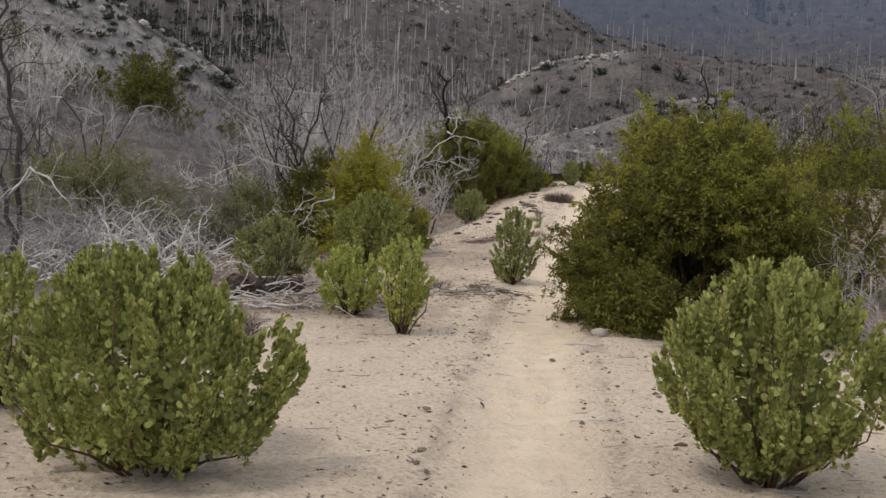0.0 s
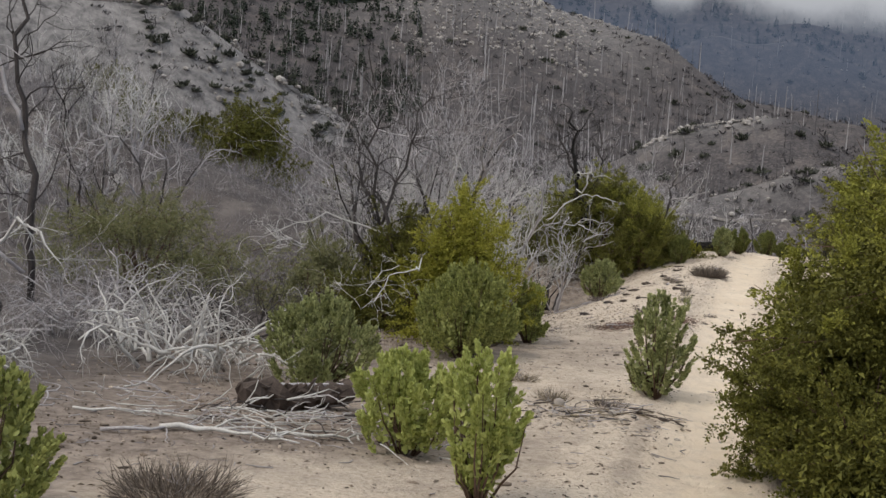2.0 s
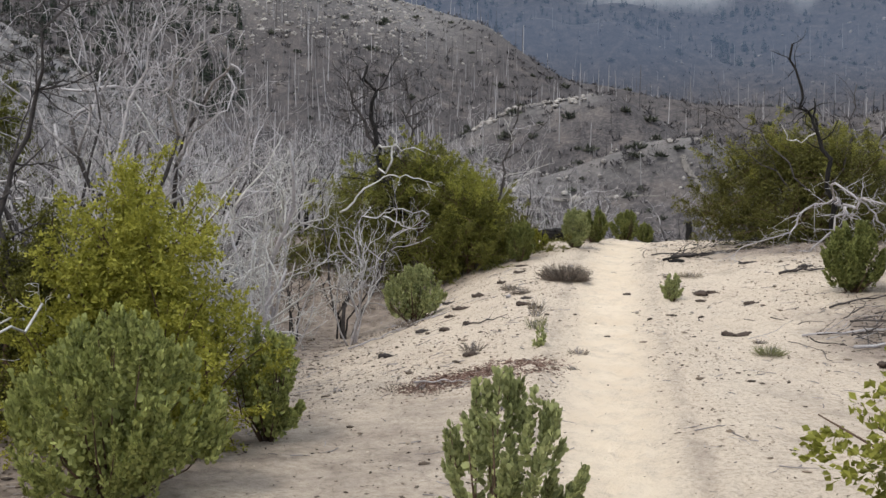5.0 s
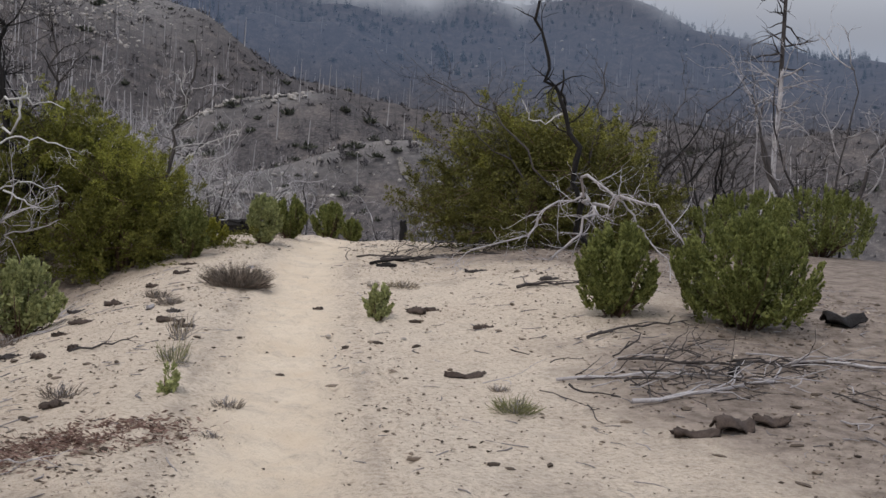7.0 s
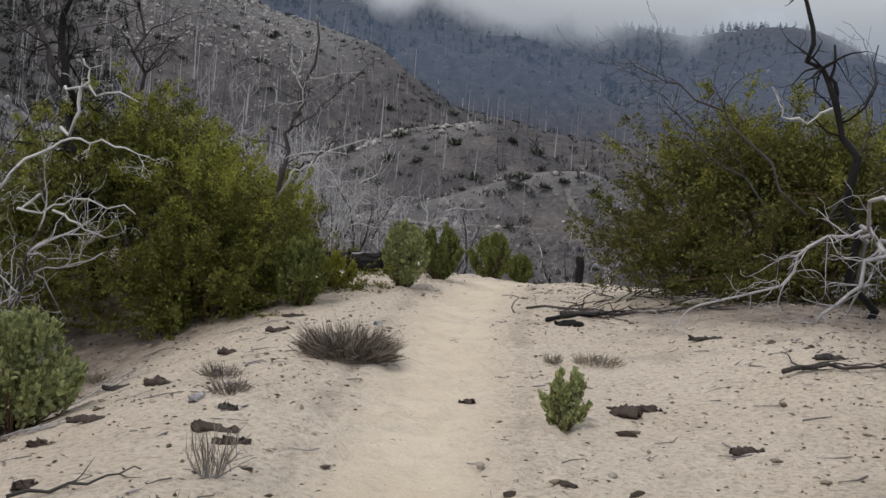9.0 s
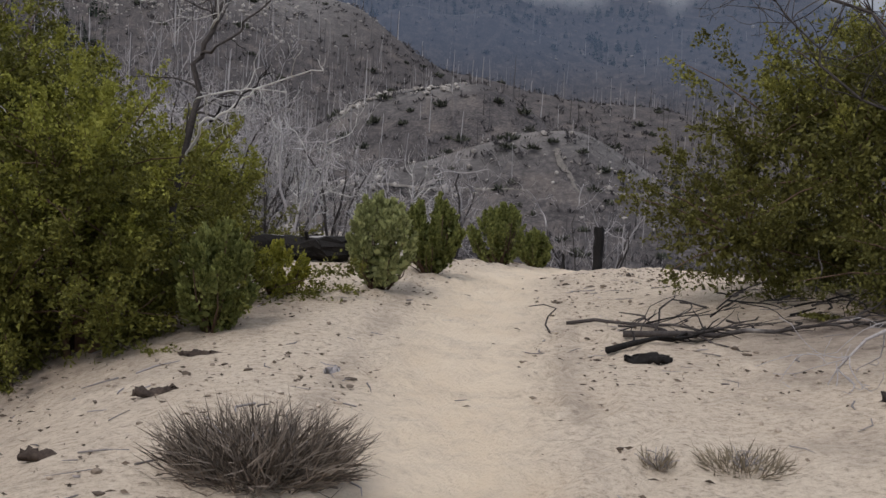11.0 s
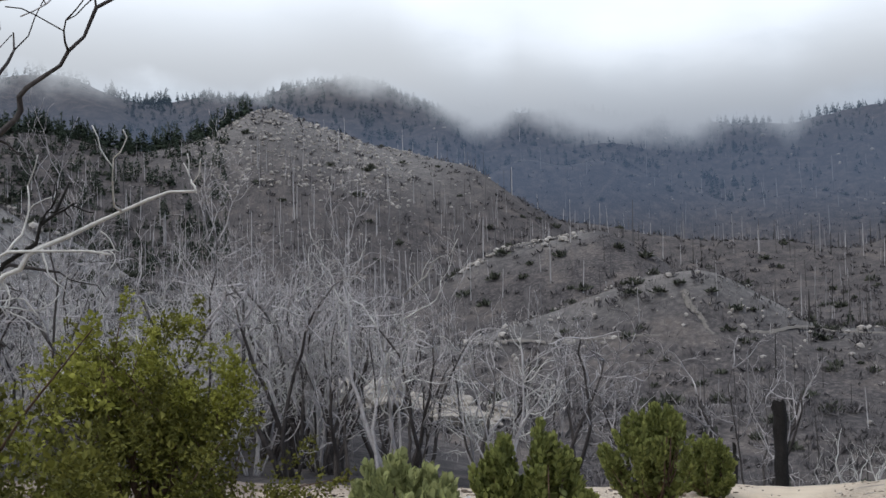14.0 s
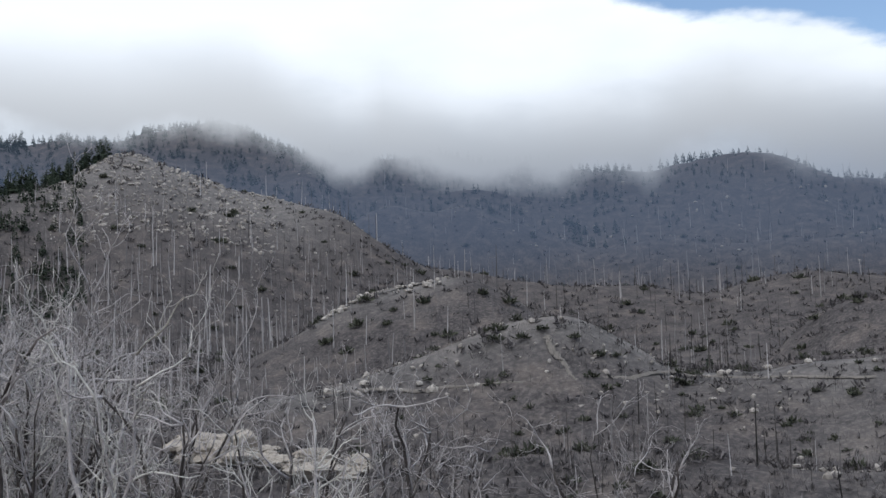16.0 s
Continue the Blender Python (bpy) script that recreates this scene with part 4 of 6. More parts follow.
dead_tree("grey dead tree rising behind a scrub oak", on_land(-2.25, 31.75), (
    ("trunk", ((-2.25, 31.75, 1.0), (-2.1, 31.6, 2.2), (-2.08, 31.6, 2.62), (-2.02, 31.6, 2.86), (-1.92, 31.6, 3.07), (-1.91, 31.6, 3.75)), 0.024, 0.01, M_SMOKED, 10, 0.28),
    ("limb", ((-2.07, 31.6, 2.7), (-1.98, 31.5, 2.73), (-1.83, 31.5, 2.83), (-1.79, 31.5, 2.92), (-1.64, 31.5, 3.05), (-1.51, 31.5, 3.21), (-1.37, 31.5, 3.32)), 0.01, 0.003, M_SMOKED, 6, 0.16),
    ("limb", ((-1.92, 31.6, 3.1), (-1.89, 31.5, 3.16), (-1.69, 31.5, 3.2), (-1.46, 31.5, 3.24)), 0.007, 0.0025, M_GREYWOOD, 5, 0.16),
    ("limb", ((-2.02, 31.6, 2.85), (-1.95, 31.5, 2.95), (-2.02, 31.5, 3.16), (-2.01, 31.5, 3.4)), 0.008, 0.003, M_PALEWOOD, 5, 0.2),
    ("limb", ((-2.15, 31.6, 2.0), (-2.0, 31.3, 2.26), (-1.88, 31.3, 2.33), (-1.76, 31.3, 2.43), (-1.65, 31.3, 2.49), (-1.48, 31.3, 2.57), (-1.3, 31.3, 2.61)), 0.0095, 0.003, M_PALEWOOD, 8, 0.16),
    ("limb", ((-1.95, 31.35, 2.28), (-1.88, 31.3, 2.34), (-1.7, 31.3, 2.49), (-1.6, 31.3, 2.64)), 0.009, 0.003, M_CHAR, 2, 0.1),
    ("limb", ((-2.08, 31.5, 2.4), (-1.88, 31.3, 2.46), (-1.72, 31.3, 2.48), (-1.5, 31.3, 2.47)), 0.006, 0.0025, M_PALEWOOD, 5, 0.12),
), 302)

dead_tree("dark dead trunk with bleached limbs sprawling on the sand", on_land(2.6, 29.9), (
    ("trunk", ((2.7, 29.9, 1.2), (2.55, 29.7, 2.05), (2.44, 29.6, 2.63), (2.32, 29.6, 3.07), (2.12, 29.6, 3.24), (2.05, 29.6, 3.61), (1.95, 29.6, 4.2)), 0.037, 0.015, M_CHAR, 14, 0.3),
    ("limb", ((2.3, 29.6, 3.05), (2.27, 29.6, 3.2), (2.26, 29.6, 3.46)), 0.018, 0.008, M_CHAR, 0, 0.2),
    ("limb", ((2.34, 29.6, 3.0), (2.25, 29.6, 2.96), (2.09, 29.6, 2.84), (1.9, 29.6, 2.91), (1.85, 29.6, 3.05)), 0.013, 0.005, M_PALEWOOD, 1, 0.15),
    ("limb", ((2.65, 29.7, 2.0), (2.54, 29.3, 2.09), (2.13, 29.3, 1.91), (1.89, 29.3, 1.64), (1.33, 29.3, 1.43), (1.15, 29.3, 1.26)), 0.018, 0.005, M_GREYWOOD, 30, 0.34),
    ("limb", ((2.7, 29.6, 1.98), (2.61, 29.3, 1.92), (2.39, 29.3, 1.59), (2.19, 29.3, 1.36)), 0.024, 0.01, M_GREYWOOD, 20, 0.32),
    ("limb", ((2.5, 29.4, 2.1), (2.33, 28.5, 2.25), (2.61, 28.3, 2.07), (2.79, 28.3, 1.85), (2.93, 28.3, 1.67), (3.13, 28.2, 1.45), (3.2, 28.1, 1.15)), 0.017, 0.005, M_GREYWOOD, 24, 0.3),
    ("limb", ((2.62, 29.3, 2.0), (2.61, 28.3, 2.09), (2.95, 28.0, 1.95), (3.2, 28.0, 1.69), (3.37, 28.0, 1.37), (3.48, 27.9, 1.05)), 0.019, 0.006, M_GREYWOOD, 24, 0.3),
    ("limb", ((2.75, 30.2, 1.6), (3.0, 31.4, 2.6), (3.25, 31.6, 3.3), (3.3, 31.8, 3.9)), 0.02, 0.006, M_SMOKED, 18, 0.5),
    ("limb", ((2.4, 30.5, 2.2), (1.9, 30.9, 2.9), (1.4, 31.2, 3.3), (1.0, 31.3, 3.45)), 0.014, 0.005, M_SMOKED, 22, 0.45),
    ("limb", ((2.2, 30.9, 2.2), (1.6, 31.3, 2.8), (1.35, 31.5, 3.2)), 0.012, 0.004, M_SMOKED, 20, 0.45),
), 303)

dead_tree("charred dead shrub with upright dark limbs", on_land(-4.6, 20.3), (
    ("trunk", ((-4.6, 20.3, 0.05), (-4.64, 20.2, 0.76), (-5.0, 20.2, 1.53), (-5.2, 20.2, 2.24), (-5.27, 20.2, 2.9), (-5.34, 20.2, 3.7)), 0.036, 0.008, M_SMOKED, 26, 0.5),
    ("limb", ((-5.0, 20.2, 1.5), (-4.85, 20.2, 2.08), (-4.63, 20.2, 2.69), (-4.42, 20.2, 3.4)), 0.024, 0.006, M_SMOKED, 24, 0.5),
    ("limb", ((-5.02, 20.2, 1.5), (-5.36, 20.2, 2.23), (-5.57, 20.2, 2.9)), 0.02, 0.005, M_SMOKED, 22, 0.45),
    ("limb", ((-4.64, 20.2, 0.7), (-4.3, 20.3, 1.6), (-4.1, 20.4, 2.5), (-3.9, 20.4, 3.1)), 0.022, 0.006, M_GREYWOOD, 24, 0.45),
    ("limb", ((-4.62, 20.2, 0.8), (-4.45, 19.6, 1.03), (-4.71, 19.4, 0.95), (-4.85, 19.2, 0.7)), 0.011, 0.004, M_PALEWOOD, 4, 0.3),
    ("limb", ((-4.2, 19.2, 1.15), (-3.94, 18.0, 1.1), (-4.19, 17.8, 0.95), (-4.32, 17.8, 0.71), (-4.47, 17.8, 0.6)), 0.008, 0.003, M_PALEWOOD, 6, 0.3),
    ("limb", ((-4.9, 20.0, 1.4), (-5.3, 19.6, 1.6), (-5.9, 19.4, 1.45), (-6.3, 19.3, 1.2)), 0.011, 0.004, M_PALEWOOD, 6, 0.4),
), 304, depth=2)

dead_tree("tall grey dead tree with thin bare limbs", on_land(-9.1, 19.0), (
    ("trunk", ((-9.1, 19.0, 0.1), (-9.13, 19.0, 1.53), (-9.35, 19.0, 2.2), (-9.5, 19.0, 2.96), (-9.49, 19.0, 3.79), (-9.53, 19.0, 4.7)), 0.05, 0.016, M_SMOKED, 22, 0.7),
    ("limb", ((-9.37, 19.0, 2.35), (-9.77, 19.0, 3.17), (-10.23, 19.0, 3.61), (-10.61, 19.0, 4.2)), 0.03, 0.008, M_GREYWOOD, 16, 0.55),
    ("limb", ((-9.1, 18.8, 0.6), (-9.8, 18.4, 1.5), (-10.5, 18.0, 2.2), (-10.9, 18.0, 3.0)), 0.024, 0.007, M_GREYWOOD, 16, 0.5),
), 305)
dead_tree("bleached dead tree stub with broken limbs", on_land(-8.05, 16.5), (
    ("trunk", ((-8.05, 16.5, 0.0), (-8.09, 16.5, 0.94), (-8.42, 16.5, 1.49), (-8.37, 16.5, 1.75), (-8.62, 16.5, 2.12), (-9.0, 16.5, 2.5)), 0.045, 0.012, M_SMOKED, 18, 0.55),
    ("limb", ((-8.1, 16.5, 0.9), (-7.7, 16.4, 1.3), (-7.4, 16.3, 1.2), (-7.1, 16.2, 0.9)), 0.022, 0.006, M_PALEWOOD, 14, 0.45),
    ("limb", ((-8.1, 16.5, 0.5), (-8.7, 16.0, 0.9), (-9.3, 15.7, 1.0)), 0.022, 0.006, M_GREYWOOD, 14, 0.45),
), 306)


def standing_snag(place, height, label, seed):
    """A bare conifer trunk with level, drooping branches, each a part."""
    rng = random.Random(seed)
    ob = thing("dead_pine", place, label, "dead tree")
    soup = Soup()
    n = 10
    soup.tube([(rng.gauss(0, 0.02), rng.gauss(0, 0.02), height * i / n - 0.1) for i in range(n + 1)], [0.055 * (1 - 0.8 * i / n) + 0.01 for i in range(n + 1)], 8)
    part("trunk", soup.mesh("trunk", M_GREYWOOD), ob, "pale weathered lower trunk")
    side = Soup()
    side.tube([(-0.22 - 0.03 * i + rng.gauss(0, 0.03), 0.1, height * 0.45 * i / 6 - 0.1) for i in range(7)], [0.024 * (1 - 0.7 * i / 6) for i in range(7)], 6)
    part("side_trunk", side.mesh("side_trunk", M_GREYWOOD), ob)
    bark = Soup()
    bark.tube([(0, 0, height * (0.5 + 0.5 * i / 6)) for i in range(7)], [0.056 * (1 - 0.4 - 0.4 * i / 6) + 0.013 for i in range(7)], 8)
    part("bark", bark.mesh("bark", M_SMOKED), ob, "dark scorched bark")
    for i in range(46):
        z = height * (0.38 + 0.62 * (i + rng.random()) / 46)
        a = rng.uniform(0, 6.28)
        br = Soup()
        limb(br, rng, (0, 0, z), (math.cos(a), math.sin(a), rng.uniform(-0.1, 0.3)), height * 0.12 * (1.25 - z / height) + 0.18, 0.02, 1, 0.16, -0.03, (2, 4), 0.6, 4)
        part("branch", br.mesh("branch", M_SMOKED if z > height * 0.55 else M_GREYWOOD), ob)
    return ob


standing_snag(on_land(8.1, 38.0), 6.6, "tall bare dead pine with short level branches", 310)


def dead_shrub(place, height, width, stems, label, material, seed, sprawl=0.0, depth=2, name="dead_shrub", group="", forks=(2, 4), thick=1.0, kink=0.19, spread=0.66):
    """Bare crooked limbs that rise from one foot; sprawl lays them over."""
    rng = random.Random(seed)
    ob = thing(name, place, label, "dead shrub", group)
    for k in range(stems):
        a = 6.283 * (k + rng.uniform(-0.3, 0.3)) / stems
        out = rng.uniform(0.25, 0.75) * width / height + sprawl
        soup = Soup()
        way = Vector((math.cos(a) * out, math.sin(a) * out, 1.0 - 0.75 * sprawl / (1 + sprawl)))
        limb(soup, rng, (math.cos(a) * 0.05, math.sin(a) * 0.05, -0.05), way, height * rng.uniform(0.5, 0.72) * (1 + 0.35 * sprawl), (0.013 + 0.009 * height) * thick, depth, kink, 0.05 - 0.1 * sprawl, forks, spread, 5, 0.62, 0.1 * sprawl)
        for p in soup.v:
            if p.z < -0.04:
                p.z = -0.04 + (p.z + 0.04) * 0.05
        part("limb", soup.mesh("limb", material), ob)
    return ob


def tangle(place, width, height, count, label, material, seed, thick=0.012, depth=2):
    """A dead shrub fallen open: thin limbs arch out of a low crown on all sides and droop to the ground, each a part."""
    rng = random.Random(seed)
    ob = thing("dead_tangle", place, label, "dead shrub")
    for k in range(count):
        a = 2.4 * k + rng.uniform(-0.4, 0.4)
        r = math.sqrt(rng.random()) * width * 0.3
        rise_up = rng.uniform(0.25, 1.7)
        soup = Soup()
        limb(soup, rng, (r * math.cos(a + 1), r * math.sin(a + 1) * 0.7, rng.uniform(0, height * 0.25)), (math.cos(a), math.sin(a) * 0.8, rise_up), rng.uniform(0.3, 0.5) * width * 0.85, thick * rng.uniform(0.6, 1.15), depth, 0.3, 0.0, (3, 4), 0.72, 5, 0.62, 0.34)
        for p in soup.v:
            if p.z < -0.03:
                p.z = -0.03
            if p.z > height:
                p.z = height + (p.z - height) * 0.3
        part("limb", soup.mesh("limb", material), ob)
    return ob


# bleached tangles beside the trail
tangle(on_land(-5.55, 15.9), 2.2, 1.0, 40, "bleached tangle of dead branches on the ground", M_PALEWOOD, 320, 0.021)
tangle(on_land(-6.7, 14.1), 1.4, 0.75, 22, "bleached tangle of dead branches on the ground", M_PALEWOOD, 321, 0.017)
tangle(on_land(-7.3, 17.0), 2.0, 1.1, 24, "grey tangle of dead branches on the bank", M_GREYWOOD, 318, 0.014)
tangle(on_land(-9.7, 30.9), 2.6, 1.0, 26, "bleached fallen brush on the bank", M_PALEWOOD, 317, 0.014)
tangle(on_land(-7.4, 17.6), 2.4, 1.0, 26, "grey tangle of dead branches on the bank", M_GREYWOOD, 329)
tangle(on_land(-5.0, 23.2), 1.8, 0.9, 20, "grey tangle of dead branches below a bush", M_GREYWOOD, 319)
dead_shrub(on_land(-7.6, 15.2), 1.3, 1.8, 9, "grey dead brush on the bank", M_TWIG, 322, 0.5, 3, forks=(3, 4), thick=0.7)
dead_shrub(on_land(-6.0, 18.2), 1.2, 1.7, 14, "grey dead brush behind bleached branches", M_SMOKED, 323, 0.6, 3, forks=(3, 4), thick=0.7)
dead_shrub(on_land(-3.75, 16.75), 0.3, 0.35, 7, "small bleached dead shrub in the sand", M_PALEWOOD, 324, 0.2, 1)
dead_shrub(on_land(-3.1, 7.3), 0.6, 0.6, 6, "pale broken dead sticks standing in the sand", M_PALEWOOD, 325, 0.2, 1, thick=1.5)
dead_shrub(on_land(0.95, 31.0), 0.4, 1.3, 12, "dark fallen branches at the foot of a scrub oak", M_SMOKED, 326, 1.6, 2, name="fallen_brush")
dead_shrub(on_land(2.0, 30.6), 0.4, 1.5, 12, "dark fallen branches at the foot of a scrub oak", M_SMOKED, 327, 1.6, 2, name="fallen_brush")
dead_shrub(on_land(3.9, 28.3), 0.5, 1.5, 9, "grey fallen branches behind shrubs", M_GREYWOOD, 328, 1.2, 2, name="fallen_brush")

dead_shrub(on_land(2.55, 12.5), 1.25, 0.8, 9, "grey dead shrub beside a scrub oak", M_GREYWOOD, 370, 0.1, 3, thick=0.55)

# grey thicket: six kinds of upright burnt trees, then copies
def burnt_tree(place, height, width, stems, label, trunk_mat, twig_mat, seed, dense=6):
    """Dark crooked stems with a spray of fine pale twigs on each."""
    rng = random.Random(seed)
    ob = thing("burnt_shrub", place, label, "dead shrub", "burnt shrubs of the thicket")
    for k in range(stems):
        a = 6.283 * (k + rng.uniform(-0.35, 0.35)) / stems
        out = rng.uniform(0.12, 0.5) * width / height
        tall = height * rng.uniform(0.5, 0.8)
        pts = crooked(rng, (math.cos(a) * 0.06, math.sin(a) * 0.06, -0.06), (math.cos(a) * out, math.sin(a) * out, 1), tall, 9, 0.17, 0.05)
        r = 0.0115 * height * rng.uniform(0.55, 1.1)
        soup = Soup()
        soup.tube(pts, [r * (1 - 0.72 * i / 9) for i in range(10)], 5)
        part("stem", soup.mesh("stem", trunk_mat), ob)
        soup = Soup()
        for _ in range(dense):
            i = rng.randint(3, 9)
            d = (pts[i] - pts[i - 1]).normalized()
            off = Vector((rng.gauss(0, 1), rng.gauss(0, 1), rng.gauss(0.2, 0.6))).normalized()
            limb(soup, rng, pts[i], d * 0.6 + off * 0.75, height * rng.uniform(0.15, 0.28), max(r * 0.4, 0.0095), 2, 0.26, 0.07, (2, 4), 0.66, 3, 0.6)
        tagged(part("crown", soup.mesh("crown", twig_mat), ob), "fine pale crooked branches", kind="stuff")
    return ob


KINDS = [burnt_tree(on_land(x, y), h, w, st, "grey leafless burnt shrub with fine crooked twigs", tm, wm, seed, dn)
         for x, y, h, w, st, tm, wm, seed, dn in ((-5.2, 24.6, 2.7, 1.8, 4, M_GREYWOOD, M_PALEWOOD, 330, 6), (-6.6, 26.0, 3.1, 1.9, 4, M_SMOKED, M_GREYWOOD, 331, 6), (-4.9, 27.6, 2.5, 1.9, 5, M_GREYWOOD, M_PALEWOOD, 332, 5), (-3.6, 44.6, 2.9, 1.6, 4, M_SMOKED, M_GREYWOOD, 333, 7), (-5.6, 46.0, 2.9, 1.9, 5, M_SMOKED, M_GREYWOOD, 334, 5), (-4.4, 47.0, 2.3, 1.3, 3, M_CHAR, M_SMOKED, 335, 6))]


def thicket():
    rng = random.Random(9)
    spots = [(-7.6, 28.5), (-6.2, 30.2), (-8.5, 25.5), (-9.6, 30), (-11, 27.5), (-12.5, 31), (-7.2, 33.5), (-5.9, 34.5), (-9, 36), (-13.5, 25.5), (-15, 29),
             (4.6, 33.6), (6.2, 35.2), (8.2, 36.5), (9.8, 39), (5.4, 38.5), (-17, 33), (-19, 38), (-21, 31), (-18, 26), (-23, 36), (-12, 37),
             (-4.9, 20.7), (-3.7, 21.1), (-4.3, 21.9), (-5.4, 22.4), (-4.2, 25.6), (-5.9, 28.8), (-7.4, 24), (-8.2, 31.6), (-6.1, 36), (-7.6, 38.6), (-10, 39.4), (-12.4, 34.4), (-14.4, 36.4), (-10.4, 33), (2.6, 50), (4.8, 53), (0.6, 49.5), (-0.6, 46)]
    for _ in range(50):
        spots.append((rng.uniform(-13, -1.2), rng.uniform(43, 50)))
    for _ in range(24):
        spots.append((rng.uniform(-10.5, -4.6), rng.uniform(24.5, 31)))
    for _ in range(26):
        spots.append((rng.uniform(-22, -11.5), rng.uniform(26, 40)))
    for _ in range(16):
        spots.append((rng.uniform(-5.6, -1.6), rng.uniform(42.5, 47)))
    for _ in range(26):
        spots.append((rng.uniform(-7.4, -3.7), rng.uniform(21.6, 29.5)))
    spots += [(4.4, 33.2), (5.6, 34.4), (7.0, 34.0)]
    for x, y in spots:
        if 20 < y < 42 and abs(math.degrees(math.atan2(-x - 0.6, y - 5)) - 21.5) < 3.6:
            continue  # the green bush on the bank stands clear
        small = 1.12 if y < 24.5 else 0.85 if (x > -5.2 and y < 31) else 1.0
        kind = KINDS[5] if x > 4 and y < 36 else rng.choice(KINDS[:5] if y > 42 else KINDS)
        copy_thing(kind, Matrix.Translation(on_land(x, y)) @ Matrix.Rotation(rng.uniform(0, 6.28), 4, "Z") @ Matrix.Scale(rng.uniform(0.75, 1.2) * small * (1.1 if y > 42 else 1.35 if x > 4 else 1.0), 4))


thicket()


# ---- logs, posts, lying branches ----
def log(start, end, radius, label, seed, name="charred_log", mat=None, taper=0.85):
    rng = random.Random(seed)
    a, b = Vector(start), Vector(end)
    ob = thing(name, a, label, "log")
    n, sides = 14, 16
    soup = Soup()
    pts = [(b - a) * (i / n) + Vector((rng.gauss(0, 0.15 * radius), rng.gauss(0, 0.15 * radius), rng.gauss(0, 0.12 * radius) + 0.5 * radius * abs(i / n - 0.5))) for i in range(n + 1)]
    soup.tube(pts, [radius * (1 - (1 - taper) * i / n) * rng.uniform(0.93, 1.07) for i in range(n + 1)], sides)
    for i, p in enumerate(soup.v):
        p += Vector((rng.gauss(0, 1), rng.gauss(0, 1), rng.gauss(0, 1))) * radius * 0.14 - (Vector((0, 0, 0.05 * radius)) if i % 3 else Vector())
    part("trunk", soup.mesh("trunk", mat or M_CHAR, False), ob)
    for k in range(5):
        stub = Soup()
        at = (b - a) * rng.uniform(0.05, 0.95)
        stub.tube([at, at + Vector((rng.gauss(0, 1), rng.gauss(0, 1), rng.uniform(0.5, 1.4))).normalized() * radius * rng.uniform(1.1, 1.9)], [radius * 0.3, radius * 0.12], 6)
        part("branch_stub", stub.mesh("branch_stub", mat or M_CHAR, False), ob)
    for k in range(6):
        bark = Soup()
        at = rng.uniform(0.1, 0.9)
        p = (b - a) * at + Vector((0, 0, radius * 0.92))
        d = (b - a).normalized()
        bark.tube([p - d * rng.uniform(0.1, 0.3), p + Vector((0, 0, 0.006)), p + d * rng.uniform(0.1, 0.3)], [0.006, 0.016, 0.005], 5)
        part("bark_strip", bark.mesh("bark_strip", M_GREYWOOD), ob, "grey peeling strip of bark")
    return ob


log((-4.2, 14.0, 0.13), (-3.6, 14.7, 0.11), 0.105, "charred brown-grey log lying beside brushwood", 340, mat=M_BARK)
log((-2.75, 34.25, float(land(-2.75, 34.25)) + 0.1), (-1.15, 34.4, float(land(-1.15, 34.4)) + 0.09), 0.11, "thick black charred log lying on the crest", 341)

log((-1.02, 34.55, float(land(-1.02, 34.55)) + 0.1), (-0.7, 34.3, float(land(-0.7, 34.3)) + 0.07), 0.075, "short bleached broken log behind a shrub", 342, "broken_log", M_PALEWOOD)


def burnt_post(x, y, top, radius, label, seed):
    rng = random.Random(seed)
    z = float(land(x, y))
    ob = thing("burnt_stump", (x, y, z), label, "stump")
    soup = Soup()
    n = 9
    soup.tube([(rng.gauss(0, 0.005), rng.gauss(0, 0.005), -0.1 + (top - z + 0.1) * i / n) for i in range(n + 1)], [radius * rng.uniform(0.92, 1.06) for _ in range(n + 1)], 14)
    for p in soup.v[-14:]:
        p.z += rng.uniform(-0.05, 0.05)
    part("trunk", soup.mesh("trunk", M_CHAR, False), ob)
    return ob


burnt_post(1.78, 42.5, 1.74, 0.075, "black burnt tree trunk standing behind the crest", 350)
burnt_post(1.23, 42.0, 1.32, 0.02, "thin black burnt stem behind the crest", 351)


def lying_branch(x, y, length, heading, label, seed, mat=None, radius=0.02, twigs=6, group="", name="fallen_branch"):
    """A crooked branch that lies on the sand, with side twigs as parts."""
    rng = random.Random(seed)
    ob = thing(name, on_land(x, y, 0), label, "branch", group)
    z0 = float(land(x, y))
    line = crooked(rng, (0, 0, 0), (math.cos(heading), math.sin(heading), 0), length, 9, 0.28)

    def settle(p, lift):
        return Vector((p.x, p.y, float(land(x + p.x, y + p.y)) - z0 + lift))

    line = [settle(p, radius * 0.8 + 0.025 * abs(math.sin(i * 1.3 + seed))) for i, p in enumerate(line)]
    soup = Soup()
    soup.tube(line, [radius * (1 - 0.75 * i / 9) for i in range(10)], 6)
    part("stem", soup.mesh("stem", mat or M_GREYWOOD), ob)
    for k in range(twigs):
        i = rng.randint(1, 8)
        tw = Soup()
        a = heading + rng.choice((-1, 1)) * rng.uniform(0.4, 1.1)
        tl = length * rng.uniform(0.15, 0.4)
        pts = crooked(rng, line[i], (math.cos(a), math.sin(a), rng.uniform(0.0, 0.35)), tl, 5, 0.22, -0.03)
        for p in pts[1:]:
            p.z = max(p.z, float(land(x + p.x, y + p.y)) - z0 + 0.006)
        tw.tube(pts, [radius * 0.45 * (1 - 0.75 * j / 5) for j in range(6)], 4)
        part("twig", tw.mesh("twig", mat or M_GREYWOOD), ob)
    return ob


